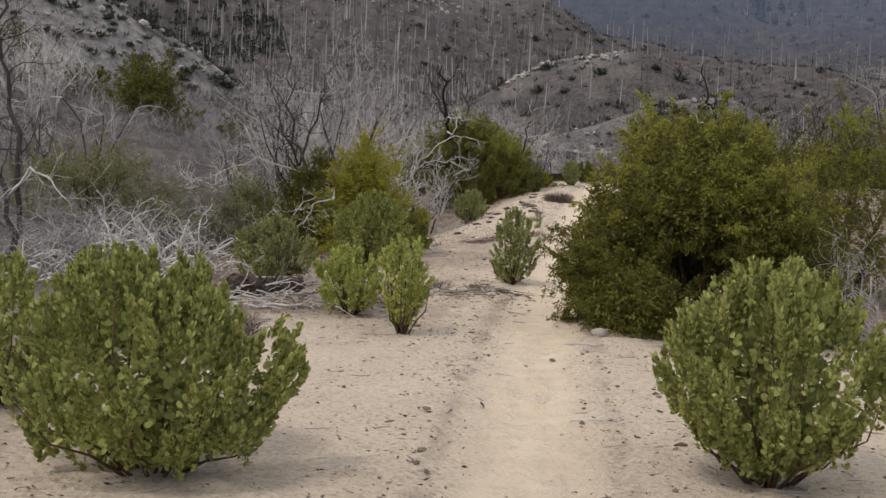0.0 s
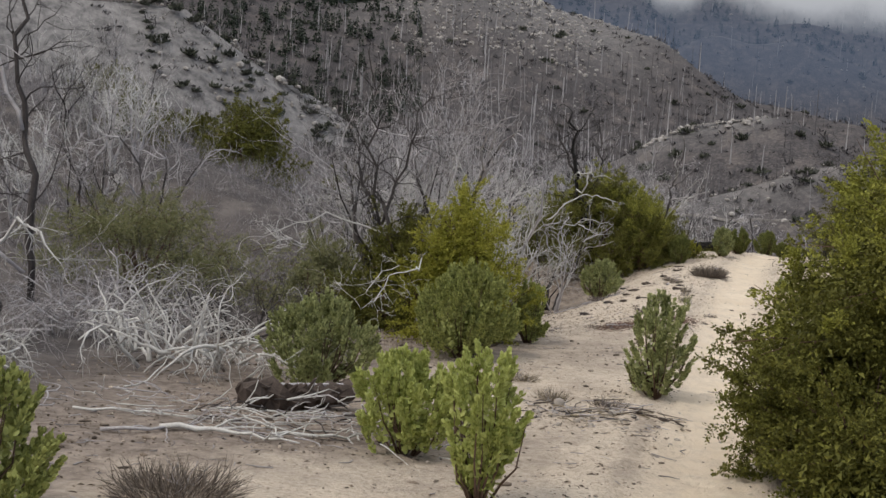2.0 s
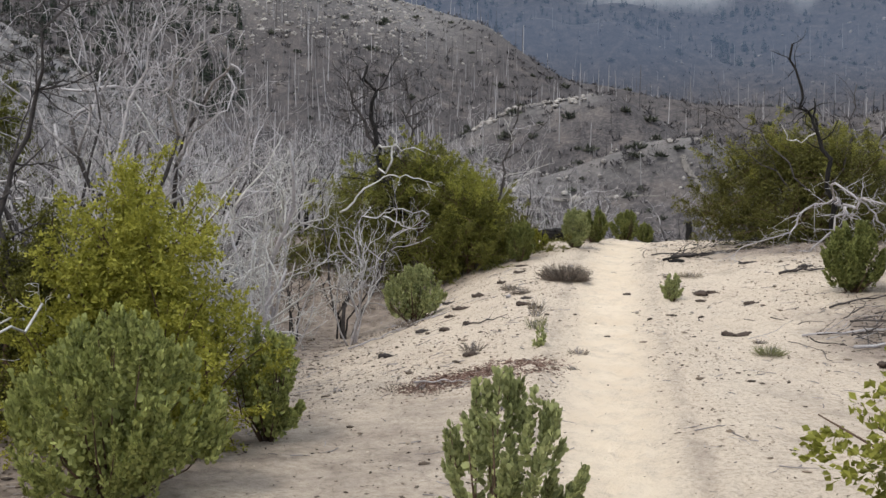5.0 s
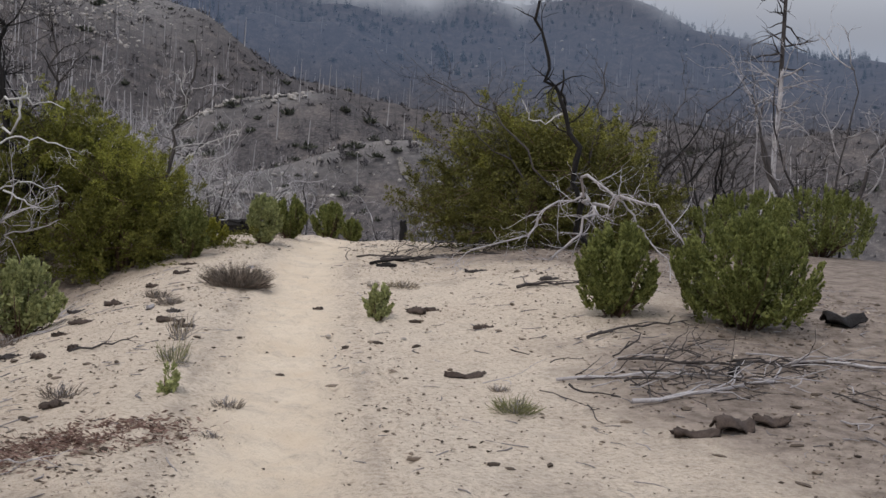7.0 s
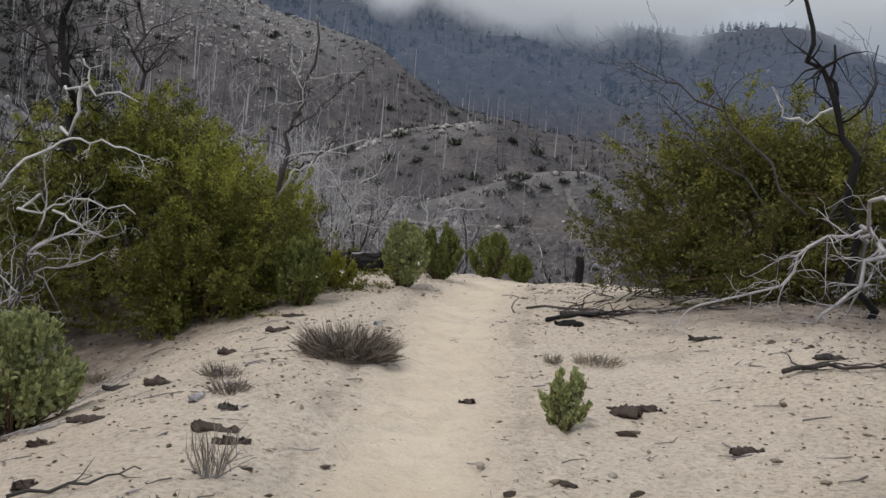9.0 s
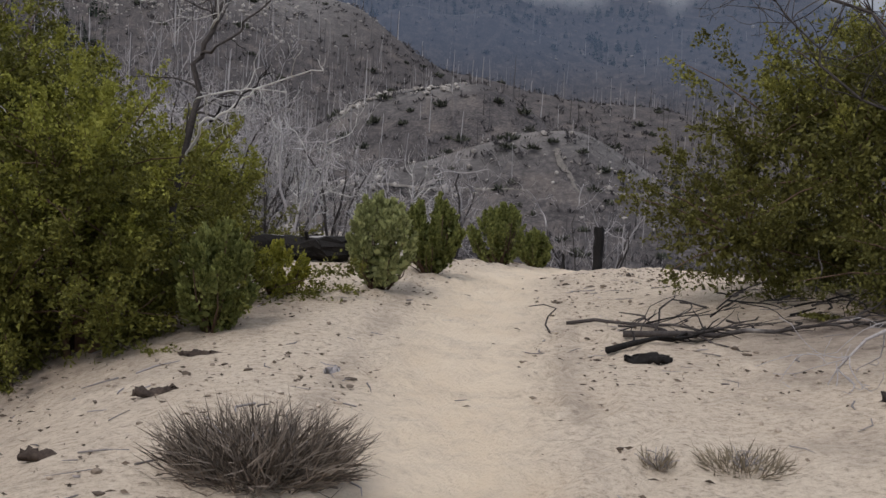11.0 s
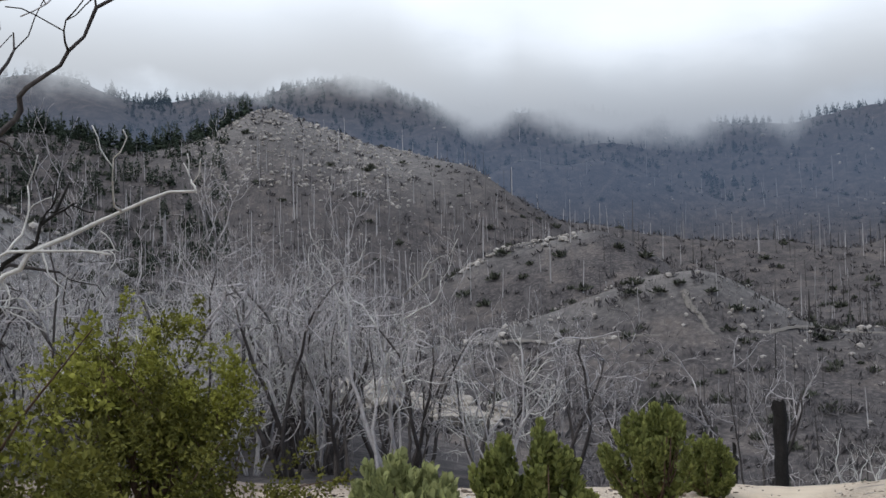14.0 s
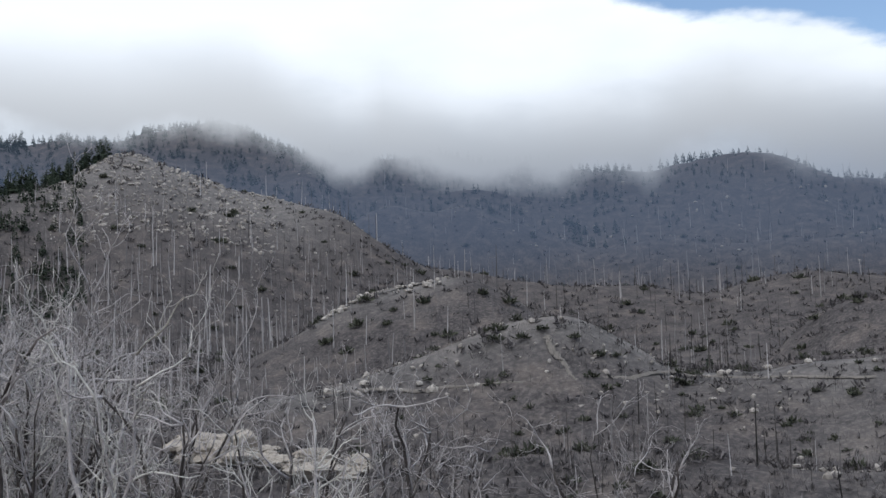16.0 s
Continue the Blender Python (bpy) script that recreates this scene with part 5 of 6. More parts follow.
for x, y, length, heading, radius, mat, twigs, label in (
    (1.75, 24.75, 1.5, -0.1, 0.011, M_SMOKED, 8, "long dark dead branch lying on the sand"),
    (1.55, 23.6, 1.9, 0.35, 0.018, M_GREYWOOD, 12, "bleached dead branch lying on the sand"),
    (1.2, 24.25, 1.9, 0.05, 0.013, M_GREYWOOD, 8, "dark dead branch lying on the sand"),
    (1.7, 25.5, 1.1, 0.1, 0.014, M_SMOKED, 6, "dark dead branch at the foot of a shrub"),
    (1.5, 27.5, 1.2, 0.1, 0.018, M_SMOKED, 8, "dark forked branch lying on the sand"),
    (2.6, 24.6, 1.6, 0.5, 0.013, M_SMOKED, 12, "dark branch lying beside a shrub"),
    (2.4, 24.2, 0.5, 0.9, 0.03, M_CHAR, 2, "short charred branch lying on the sand"),
    (3.3, 24.7, 1.5, 0.1, 0.014, M_GREYWOOD, 10, "dark branch lying beside a shrub"),
    (0.3, 30.25, 1.0, 0.7, 0.02, M_CHAR, 12, "charred branch lying at the crest"),
    (0.45, 30.75, 1.5, 0.25, 0.02, M_SMOKED, 9, "dark forked branch lying at the crest"),
    (0.2, 31.3, 1.5, -0.1, 0.012, M_SMOKED, 9, "thin dark branch lying at the crest"),
    (-0.45, 12.0, 1.1, 0.1, 0.009, M_GREYWOOD, 3, "thin grey stick lying on the sand"),
    (-0.3, 8.4, 0.5, 0.3, 0.007, M_PALEWOOD, 2, "thin pale stick lying on the sand"),
    (-4.3, 12.75, 1.3, 0.15, 0.022, M_PALEWOOD, 5, "thick bleached crooked limb lying on the sand"),
    (-3.6, 13.0, 1.0, 0.6, 0.016, M_PALEWOOD, 5, "bleached crooked limb lying on the sand"),
    (1.75, 11.0, 1.6, 0.25, 0.04, M_PALEWOOD, 4, "thick bleached limb lying beside a scrub oak"),
    (0.3, 9.8, 0.8, -0.1, 0.007, M_GREYWOOD, 2, "thin grey stick lying on the sand"),
    (-0.9, 8.7, 0.25, -0.6, 0.006, M_SMOKED, 0, "thin dark stick lying on the trail"),
    (-3.6, 26.4, 1.4, 0.5, 0.012, M_GREYWOOD, 8, "grey twiggy branch lying on the slope"),
    (-3.4, 28.6, 1.0, 0.2, 0.012, M_GREYWOOD, 7, "grey twiggy branch lying on the slope"),
    (-4.6, 12.5, 1.5, 0.2, 0.014, M_GREYWOOD, 6, "grey stick lying before a tangle"),
    (-5.2, 13.2, 1.3, -0.2, 0.012, M_PALEWOOD, 6, "pale stick lying before a tangle"),
    (-2.1, 24.8, 0.7, 0.1, 0.009, M_SMOKED, 3, "thin dark stick lying on the slope"),
    (-2.3, 22.2, 0.8, -0.15, 0.009, M_GREYWOOD, 3, "thin grey stick lying on the slope"),
    (-0.95, 15.6, 0.6, 3.0, 0.008, M_SMOKED, 3, "thin dark stick lying beside the trail"),
):
    lying_branch(x, y, length, heading, label, int(x * 100 + y * 1000) % 9973, mat, radius, twigs)


def brush_pile(x, y, width, count, label, seed, mats, loose=1.0):
    """A heap of grey sticks, each a part."""
    rng = random.Random(seed)
    ob = thing("brush_pile", on_land(x, y, 0), label, "brush pile")
    z0 = float(land(x, y))
    for _ in range(count):
        a, px, py = rng.gauss(0.1, 0.9), rng.gauss(0, width * 0.3), rng.gauss(0, width * 0.18)
        pts = crooked(rng, (px, py, 0), (math.cos(a), math.sin(a), 0.05), rng.uniform(0.15, 0.55), 5, 0.34)
        lift = loose * rng.uniform(0.01, 0.2) * math.exp(-(px / width) ** 2 * 3)
        rear = loose * rng.uniform(-0.5, 0.9)
        pts = [Vector((p.x, p.y, float(land(x + p.x, y + p.y)) - z0 + max(lift + rear * p.z + 0.25 * rear * math.hypot(p.x - px, p.y - py), 0.006))) for p in pts]
        r = rng.uniform(0.003, 0.0085)
        s = Soup()
        s.tube(pts, [r * (1 - 0.6 * i / 5) for i in range(6)], 5)
        part("stick", s.mesh("stick", rng.choice(mats)), ob)
    return ob


brush_pile(-3.5, 13.45, 1.6, 110, "grey brushwood heap beside a charred log", 360, (M_PALEWOOD, M_PALEWOOD, M_GREYWOOD, M_SMOKED))
brush_pile(-4.9, 13.6, 1.6, 40, "grey sticks scattered before a tangle", 361, (M_GREYWOOD, M_PALEWOOD))
brush_pile(2.1, 24.1, 1.7, 90, "grey and dark dead sticks on the sand", 362, (M_SMOKED, M_SMOKED, M_SMOKED, M_GREYWOOD))
brush_pile(-1.7, 15.7, 1.1, 80, "grey sticks and bark where the trail bends", 363, (M_SMOKED, M_GREYWOOD, M_DRY, M_BARK), 0.22)
brush_pile(1.3, 30.9, 1.6, 50, "dark dead twigs under a scrub oak", 364, (M_SMOKED, M_CHAR))


# ---- dry tufts and grasses ----
def dry_tuft(x, y, height, width, blades, label, seed, mat, name="dry_tuft", upright=0.5):
    rng = np.random.default_rng(seed)
    ob = thing(name, on_land(x, y, 0.01), label, "dry plant", "dry plants in the sand")
    r, a = np.sqrt(rng.uniform(0, 1, blades)) * width * 0.4, rng.uniform(0, 6.283, blades)
    base = np.stack([r * np.cos(a), r * np.sin(a), np.zeros(blades)], 1)
    d = np.stack([np.cos(a) * r / width * 2, np.sin(a) * r / width * 2, np.full(blades, upright)], 1) + rng.normal(0, 0.4, (blades, 3)) * (1 - 0.5 * upright)
    d[:, 2] = np.abs(d[:, 2]) + 0.1
    v, f = leaves(base, d, height * rng.uniform(0.5, 1.2, blades), np.full(blades, 0.004) + height * 0.006, rng, 0.4)
    part("foliage", mesh_of("foliage", v, f, mat), ob)
    core = Soup()
    pr = random.Random(seed)
    for _ in range(9):
        t = pr.uniform(0, 6.28)
        limb(core, pr, (0, 0, 0), (math.cos(t) * 0.8, math.sin(t) * 0.8, 0.7), height * 0.8, 0.005, 1, 0.2, 0, (2, 3), 0.7, 3)
    part("stem", core.mesh("stem", M_TWIG), ob)
    return ob


for x, y, h, w, n, mat, up, label in (
    (-1.1, 27.95, 0.24, 0.5, 2200, M_TUFT, 0.45, "low grey-brown dry shrub beside the trail"),
    (-3.41, 11.1, 0.24, 0.62, 900, M_TUFT, 0.5, "low dark grey dead shrub in the sand"),
    (-3.14, 9.94, 0.12, 0.42, 500, M_TUFT, 0.4, "flat grey dead shrub in the sand"),
    (-1.75, 27.2, 0.1, 0.2, 240, M_TUFT, 0.5, "small dry tuft beside bark pieces"),
    (-1.59, 26.65, 0.1, 0.22, 240, M_TUFT, 0.5, "small dry tuft beside bark pieces"),
    (-3.2, 29.9, 0.12, 0.34, 300, M_DRY, 0.5, "dry tuft on the slope"),
    (-2.98, 30.7, 0.12, 0.3, 300, M_TUFT, 0.5, "dry tuft at the foot of a scrub oak"),
    (0.49, 28.15, 0.1, 0.32, 300, M_DRY, 0.5, "dry straw-coloured tuft in the sand"),
    (0.2, 28.15, 0.08, 0.1, 90, M_DRY, 0.8, "tiny dry tuft in the sand"),
    (-1.37, 25.0, 0.22, 0.12, 50, M_DRY, 1.6, "thin upright dry grass in the sand"),
    (-1.34, 24.23, 0.17, 0.16, 90, M_DULL, 1.2, "thin upright dry grass in the sand"),
    (-0.95, 23.25, 0.08, 0.18, 160, M_TUFT, 0.5, "small dry tuft beside the trail"),
    (0.77, 23.43, 0.13, 0.22, 300, M_DULL, 0.5, "small dull green tuft in the sand"),
    (0.77, 24.0, 0.06, 0.12, 90, M_TUFT, 0.5, "tiny dry tuft in the sand"),
    (-2.15, 16.2, 0.15, 0.24, 160, M_DRY, 0.8, "dry grass tuft beside the trail"),
    (-1.6, 16.0, 0.12, 0.3, 200, M_TUFT, 0.6, "dry tuft beside the trail"),
    (-2.6, 17.3, 0.12, 0.3, 200, M_DRY, 0.6, "dry tuft on the sand"),
    (-2.9, 16.3, 0.14, 0.4, 260, M_TUFT, 0.5, "grey dry tuft on the sand"),
    (-2.9, 26.7, 0.12, 0.32, 240, M_TUFT, 0.5, "grey dry tuft below a shrub"),
    (-1.5, 21.0, 0.08, 0.2, 120, M_TUFT, 0.5, "small dry tuft on the slope"),
    (-1.9, 23.4, 0.1, 0.24, 150, M_TUFT, 0.5, "small dry tuft on the slope"),
    (0.55, 11.4, 0.14, 0.25, 150, M_DRY, 0.9, "dry grass tuft beside a bush"),
    (-2.4, 13.9, 0.3, 0.3, 140, M_TUFT, 1.0, "upright grey twigs beside a bright shrub"),
    (-1.0, 22.6, 0.05, 0.16, 90, M_TUFT, 0.4, "small dry tuft beside the trail"),
    (-2.2, 22.0, 0.06, 0.9, 420, M_LITTER, 0.25, "flat reddish dry litter on the sand"),
):
    dry_tuft(x, y, h, w, n, label, int(x * 70 + y * 310) % 7919, mat, upright=up)


# ---- bark, stones ----
def bark_piece(x, y, length, width, heading, label, seed, mat=None, thick=0.02):
    """A curled, broken slab of bark or wood."""
    rng = random.Random(seed)
    n, m = 9, 6
    v, f = [], []
    for side in (0, 1):
        for i in range(n + 1):
            for j in range(m + 1):
                s, t = i / n - 0.5, j / m - 0.5
                edge = 1 - 0.5 * abs(2 * s) ** 2 + 0.12 * math.sin(9 * s + seed)
                px, py = s * length, t * width * edge
                pz = width * 0.3 * (1 - (2 * t) ** 2) + 0.3 * width * abs(math.sin(3.1 * s + seed)) + rng.gauss(0, 0.007) - side * thick
                v.append((px + rng.gauss(0, 0.008), py + rng.gauss(0, 0.006), max(pz, -0.01)))
    k = (n + 1) * (m + 1)
    for i in range(n):
        for j in range(m):
            a = i * (m + 1) + j
            f.append((a, a + 1, a + m + 2, a + m + 1))
            f.append((k + a, k + a + m + 1, k + a + m + 2, k + a + 1))
    rim = [j for j in range(m + 1)] + [i * (m + 1) + m for i in range(1, n + 1)] + [n * (m + 1) + j for j in range(m - 1, -1, -1)] + [i * (m + 1) for i in range(n - 1, 0, -1)]
    for a, b in zip(rim, rim[1:] + rim[:1]):
        f.append((b, a, k + a, k + b))
    ob = new("bark_piece", mesh_of("bark_piece", v, f, mat or M_BARK, True))
    ob.matrix_basis = Matrix.Translation(on_land(x, y, 0.0)) @ Matrix.Rotation(heading, 4, "Z")
    return tagged(ob, label, "bark", "bark pieces on the sand")


for x, y, ln, w, a, mat in (
    (-2.15, 27.41, 0.22, 0.09, -0.3, M_BARK), (-1.74, 26.5, 0.24, 0.06, 1.5, M_GREYWOOD), (-1.53, 26.2, 0.2, 0.06, -0.9, M_SMOKED), (-1.51, 25.78, 0.24, 0.07, -0.2, M_BARK),
    (-1.4, 25.58, 0.17, 0.06, 0.2, M_BARK), (-2.27, 26.44, 0.24, 0.07, 0.05, M_BARK), (0.49, 26.77, 0.18, 0.12, -0.7, M_BARK), (0.63, 26.9, 0.16, 0.05, -0.2, M_BARK), (0.97, 26.05, 0.2, 0.05, 0.3, M_BARK),
    (0.46, 30.0, 0.26, 0.1, 0.2, M_CHAR), (1.32, 28.87, 0.3, 0.05, 0.1, M_SMOKED), (-1.71, 29.2, 0.2, 0.06, 0.5, M_BARK), (-1.02, 29.62, 0.14, 0.05, 1.2, M_GREYWOOD), (-1.71, 30.15, 0.24, 0.03, 0.0, M_BARK),
    (0.59, 24.4, 0.34, 0.08, 0.3, M_BARK), (2.0, 23.05, 0.34, 0.2, 0.4, M_BARK), (1.75, 22.95, 0.34, 0.1, 0.1, M_BARK), (2.3, 23.2, 0.26, 0.12, -0.2, M_BARK), (4.1, 26.2, 0.5, 0.25, 0.3, M_CHAR),
    (-1.9, 23.2, 0.2, 0.07, 0.6, M_BARK), (-2.3, 24.9, 0.18, 0.06, -0.5, M_BARK), (-2.6, 25.4, 0.2, 0.06, 0.3, M_SMOKED), (-2.1, 25.0, 0.14, 0.05, 1.0, M_BARK), (-1.9, 28.3, 0.16, 0.05, 0.1, M_BARK),
    (1.9, 27.9, 0.25, 0.06, 0.1, M_SMOKED), (-0.35, 27.0, 0.1, 0.05, 0.4, M_BARK), (-2.6, 28.2, 0.2, 0.06, 0.5, M_SMOKED), (-2.35, 26.0, 0.18, 0.05, 0.0, M_BARK), (-2.8, 24.2, 0.22, 0.06, 0.2, M_SMOKED),
):
    bark_piece(x, y, ln * 0.85, w * 0.85, a, "dark weathered bark piece lying on the sand" if mat is not M_GREYWOOD else "grey weathered wood piece lying on the sand", int(x * 130 + y * 77) % 997, mat)


def stone(x, y, size, label, seed, mat=None, flat=0.7, name="stone", sink=0.3, rough=0.18):
    s = Soup()
    s.lump((0, 0, size * flat * (0.5 - sink)), (size * 0.5, size * 0.42, size * 0.5 * flat), random.Random(seed), rough, 2 if size < 1 else 3)
    ob = new(name, s.mesh(name, mat or M_STONE, size < 1))
    ob.matrix_basis = Matrix.Translation(on_land(x, y, 0)) @ Matrix.Rotation(seed * 1.3, 4, "Z")
    return tagged(ob, label, name)


for x, y, size in ((-0.13, 12.5, 0.17), (-0.05, 12.7, 0.1), (-2.05, 16.0, 0.13), (-1.55, 15.6, 0.1), (-1.35, 15.8, 0.09), (-2.3, 15.2, 0.1), (-2.15, 14.9, 0.08), (-0.3, 25.7, 0.05), (0.28, 25.6, 0.05), (-0.1, 24.3, 0.06)):
    stone(x, y, size, "pale tan stone half sunk in the sand", int(x * 50 + y * 30) % 499 + 1)
rr = random.Random(73)
for k in range(34):
    stone(-1.6 + rr.gauss(0, 0.32), 15.3 + rr.gauss(0, 0.35), rr.uniform(0.025, 0.065), "small tan stone where the trail bends", 900 + k)
rr = random.Random(71)
for k in range(40):
    u = rr.random()
    x, y = -22.5 + 15.5 * u + rr.gauss(0, 0.6), 146 - 3.5 * u + rr.gauss(0, 1.6)
    stone(x, y, rr.uniform(1.2, 4.6), "pale rounded granite boulder in the burnt valley", 700 + k, M_STONE, rr.uniform(0.3, 0.55), "boulder", 0.46, 0.4)


# ---- what covers the hills: past counting, so joined ----
def polar(rng, n, a0, a1, r0, r1):
    """Spots that look evenly strewn from the crest."""
    a = np.radians(rng.uniform(a0, a1, n))
    r = np.exp(rng.uniform(math.log(r0), math.log(r1), n))
    x, y = VIEW[0] + r * np.sin(a), VIEW[1] + r * np.cos(a)
    return x, y, r


def stuff(name, v, f, material, label, category, smooth_shade=False):
    return tagged(new(name, mesh_of(name, v, f, material, smooth_shade)), label, category, kind="stuff")


def snags(name, regions, material, label, seed):
    """Bare burnt trunks: tapered, a little tilted, with stubs of branches."""
    rng = np.random.default_rng(seed)
    V, F, at = [], [], 0
    for n, a0, a1, r0, r1, h0, h1 in regions:
        x, y, r = polar(rng, n, a0, a1, r0, r1)
        z = land(x, y)
        h = h0 + (h1 - h0) * rng.uniform(0, 1, n) ** 1.8
        tx, ty = rng.normal(0, 0.035, n) * h, rng.normal(0, 0.035, n) * h
        w = h / rng.uniform(48, 95, n)
        ang = rng.uniform(0, 1.57, n)
        for lvl, k in ((0, 1.0), (1, 0.4)):
            for j in range(4):
                V.append(np.stack([x + tx * lvl + np.cos(ang + j * 1.5708) * w * k, y + ty * lvl + np.sin(ang + j * 1.5708) * w * k, z - 0.3 + (h + 0.3) * lvl], 1))
        block = np.stack(V[-8:], 1).reshape(-1, 3)
        del V[-8:]
        V.append(block)
        i = at + np.arange(n)[:, None] * 8
        for j in range(4):
            q = (j + 1) % 4
            F.append(np.concatenate([i + j, i + q, i + q + 4, i + j + 4], 1))
        at += n * 8
        # branch stubs
        m = n
        pick = rng.integers(0, n, m)
        s = rng.uniform(0.35, 0.95, m)
        c = np.stack([x[pick] + tx[pick] * s, y[pick] + ty[pick] * s, z[pick] + h[pick] * s], 1)
        d = rng.normal(0, 1, (m, 3)) * np.array([1, 1, 0.4]) + np.array([0, 0, 0.35])
        v, f = leaves(c, d, h[pick] * rng.uniform(0.08, 0.22, m), w[pick] * 0.7, rng)
        V.append(v)
        F.append(f + at)
        at += len(v)
    stuff(name, np.concatenate(V), np.concatenate(F), material, label, "dead trees")


snags("pale_snags", ((600, -34, 2, 360, 600, 5, 22), (560, -26, -1, 470, 640, 6, 17), (420, -20, 26, 480, 1000, 6, 20), (420, -8, 24, 700, 1180, 5, 17), (240, -20, 3, 230, 350, 4, 12), (260, -26, 30, 95, 300, 1.5, 5.5)), M_SNAG, "pale bare trunks of burnt trees standing on the slopes", 501)
snags("charred_snags", ((900, -34, 3, 360, 630, 4, 13), (800, -6, 30, 350, 1050, 4, 15), (420, -26, 30, 90, 340, 1.5, 6.0)), M_SNAGDARK, "dark charred trunks of burnt trees standing on the slopes", 502)


def tufts(name, regions, material, label, seed, per=9, upright=0.6, slim=0.5):
    """Low burnt scrub: bundles of blades."""
    rng = np.random.default_rng(seed)
    V, F, at = [], [], 0
    for n, a0, a1, r0, r1, s0, s1 in regions:
        x, y, r = polar(rng, n, a0, a1, r0, r1)
        z = land(x, y)
        size = rng.uniform(s0, s1, n) * np.clip(r / 150, 0.6, 4) ** 0.6
        c = np.stack([x, y, z], 1)[:, None] + rng.normal(0, 0.28, (n, per, 3)) * size[:, None, None] * np.array([1, 1, 0.0])
        c[..., 2] -= 0.1 * size[:, None]
        d = rng.normal(0, 0.55, (n, per, 3)) + np.array([0, 0, upright])
        d[..., 2] = np.abs(d[..., 2])
        L = (size[:, None] * rng.uniform(0.5, 1.1, (n, per))).ravel()
        v, f = leaves(c.reshape(-1, 3), d.reshape(-1, 3), L, L * slim * rng.uniform(0.6, 1.2, n * per), rng)
        V.append(v)
        F.append(f + at)
        at += len(v)
    stuff(name, np.concatenate(V), np.concatenate(F), material, label, "scrub")


tufts("burnt_scrub", ((9000, -34, 32, 65, 330, 0.5, 1.3), (8500, -34, 30, 330, 1000, 0.7, 1.5)), M_SCRUB, "grey-brown burnt scrub covering the hills", 503, 8, 0.6, 0.3)
tufts("grey_twigs", ((6500, -40, 32, 46, 230, 0.8, 2.4),), M_VALLEY, "grey upright twigs of burnt scrub in the valley", 504, 14, 1.3, 0.03)
tufts("dark_scrub", ((420, -32, -17, 140, 215, 0.6, 1.3), (150, -4, 28, 160, 215, 0.5, 1.2), (500, -24, 28, 240, 900, 0.8, 1.6), (60, 0, 30, 80, 140, 0.8, 1.6)), M_HILLGREEN, "dark round evergreen scrub dotted over the hills", 505, 56, 0.3, 0.34)


def bank_brush():
    """Grey leafless twigs on the near bank, between the larger dead shrubs."""
    rng = np.random.default_rng(506)
    n, per = 2500, 26
    x = rng.uniform(-27, -5.6, n)
    y = rng.uniform(12, 62, n)
    keep = (x < -6.2 - 0.02 * (y - 12)) & ~((x > -7.5) & (y < 17))
    x, y = x[keep], y[keep]
    n = len(x)
    c = np.stack([x, y, land(x, y)], 1)[:, None] + rng.normal(0, 0.2, (n, per, 3)) * np.array([1, 1, 0])
    low = (y > 22) & (y < 41) & (np.abs(np.degrees(np.arctan2(-x - 0.6, y - 5)) - 22) < 4.2)
    size = rng.uniform(0.4, 1.5, n) * np.where(y < 24, 0.5, 1.0) * np.where(low, 0.55, 1.0)
    s = rng.uniform(0, 0.6, (n, per))
    c[..., 2] += s * size[:, None] * 0.7
    d = rng.normal(0, 0.55, (n, per, 3)) + np.array([0, 0, 0.8])
    L = (size[:, None] * rng.uniform(0.35, 0.8, (n, per))).ravel()
    v, f = leaves(c.reshape(-1, 3), d.reshape(-1, 3), L, np.full(n * per, 0.008) + L * 0.006, rng)
    stuff("bank_brush", v, f, M_TWIG, "grey leafless brush covering the bank", "brush")


bank_brush()


def rocks(name, regions, material, label, seed):
    rng = np.random.default_rng(seed)
    bm = bmesh.new()
    bmesh.ops.create_icosphere(bm, subdivisions=1, radius=1)
    base = np.array([v.co for v in bm.verts])
    tri = np.array([[v.index for v in f.verts] for f in bm.faces])
    bm.free()
    V, F, at = [], [], 0
    for n, a0, a1, r0, r1, s0, s1 in regions:
        x, y, r = polar(rng, n, a0, a1, r0, r1)
        size = s0 + (s1 - s0) * rng.uniform(0, 1, n) ** 2.2
        shape = size[:, None] * rng.uniform(0.5, 1.0, (n, 3)) * np.array([1, 1, 0.75])
        v = base[None] * (1 + rng.normal(0, 0.13, (n, len(base), 1))) * shape[:, None]
        v += np.stack([x, y, land(x, y)], 1)[:, None]
        V.append(v.reshape(-1, 3))
        F.append((tri[None] + (at + np.arange(n) * len(base))[:, None, None]).reshape(-1, 3))
        at += n * len(base)
    stuff(name, np.concatenate(V), np.concatenate(F), material, label, "rocks")


rocks("hill_rocks", ((1500, -17, -7, 615, 712, 0.4, 1.9), (600, -20, -3, 545, 712, 0.3, 1.2), (420, -32, -18, 150, 215, 0.25, 1.0), (120, -5, 0, 120, 190, 0.3, 1.2), (160, 12, 30, 110, 200, 0.25, 0.9), (200, -4, 16, 165, 200, 0.2, 0.7), (200, -6, 24, 700, 1100, 0.8, 3.0), (140, -5, 0.8, 322, 338, 0.4, 1.5)), M_ROCK, "pale granite rocks strewn over the slopes", 507)


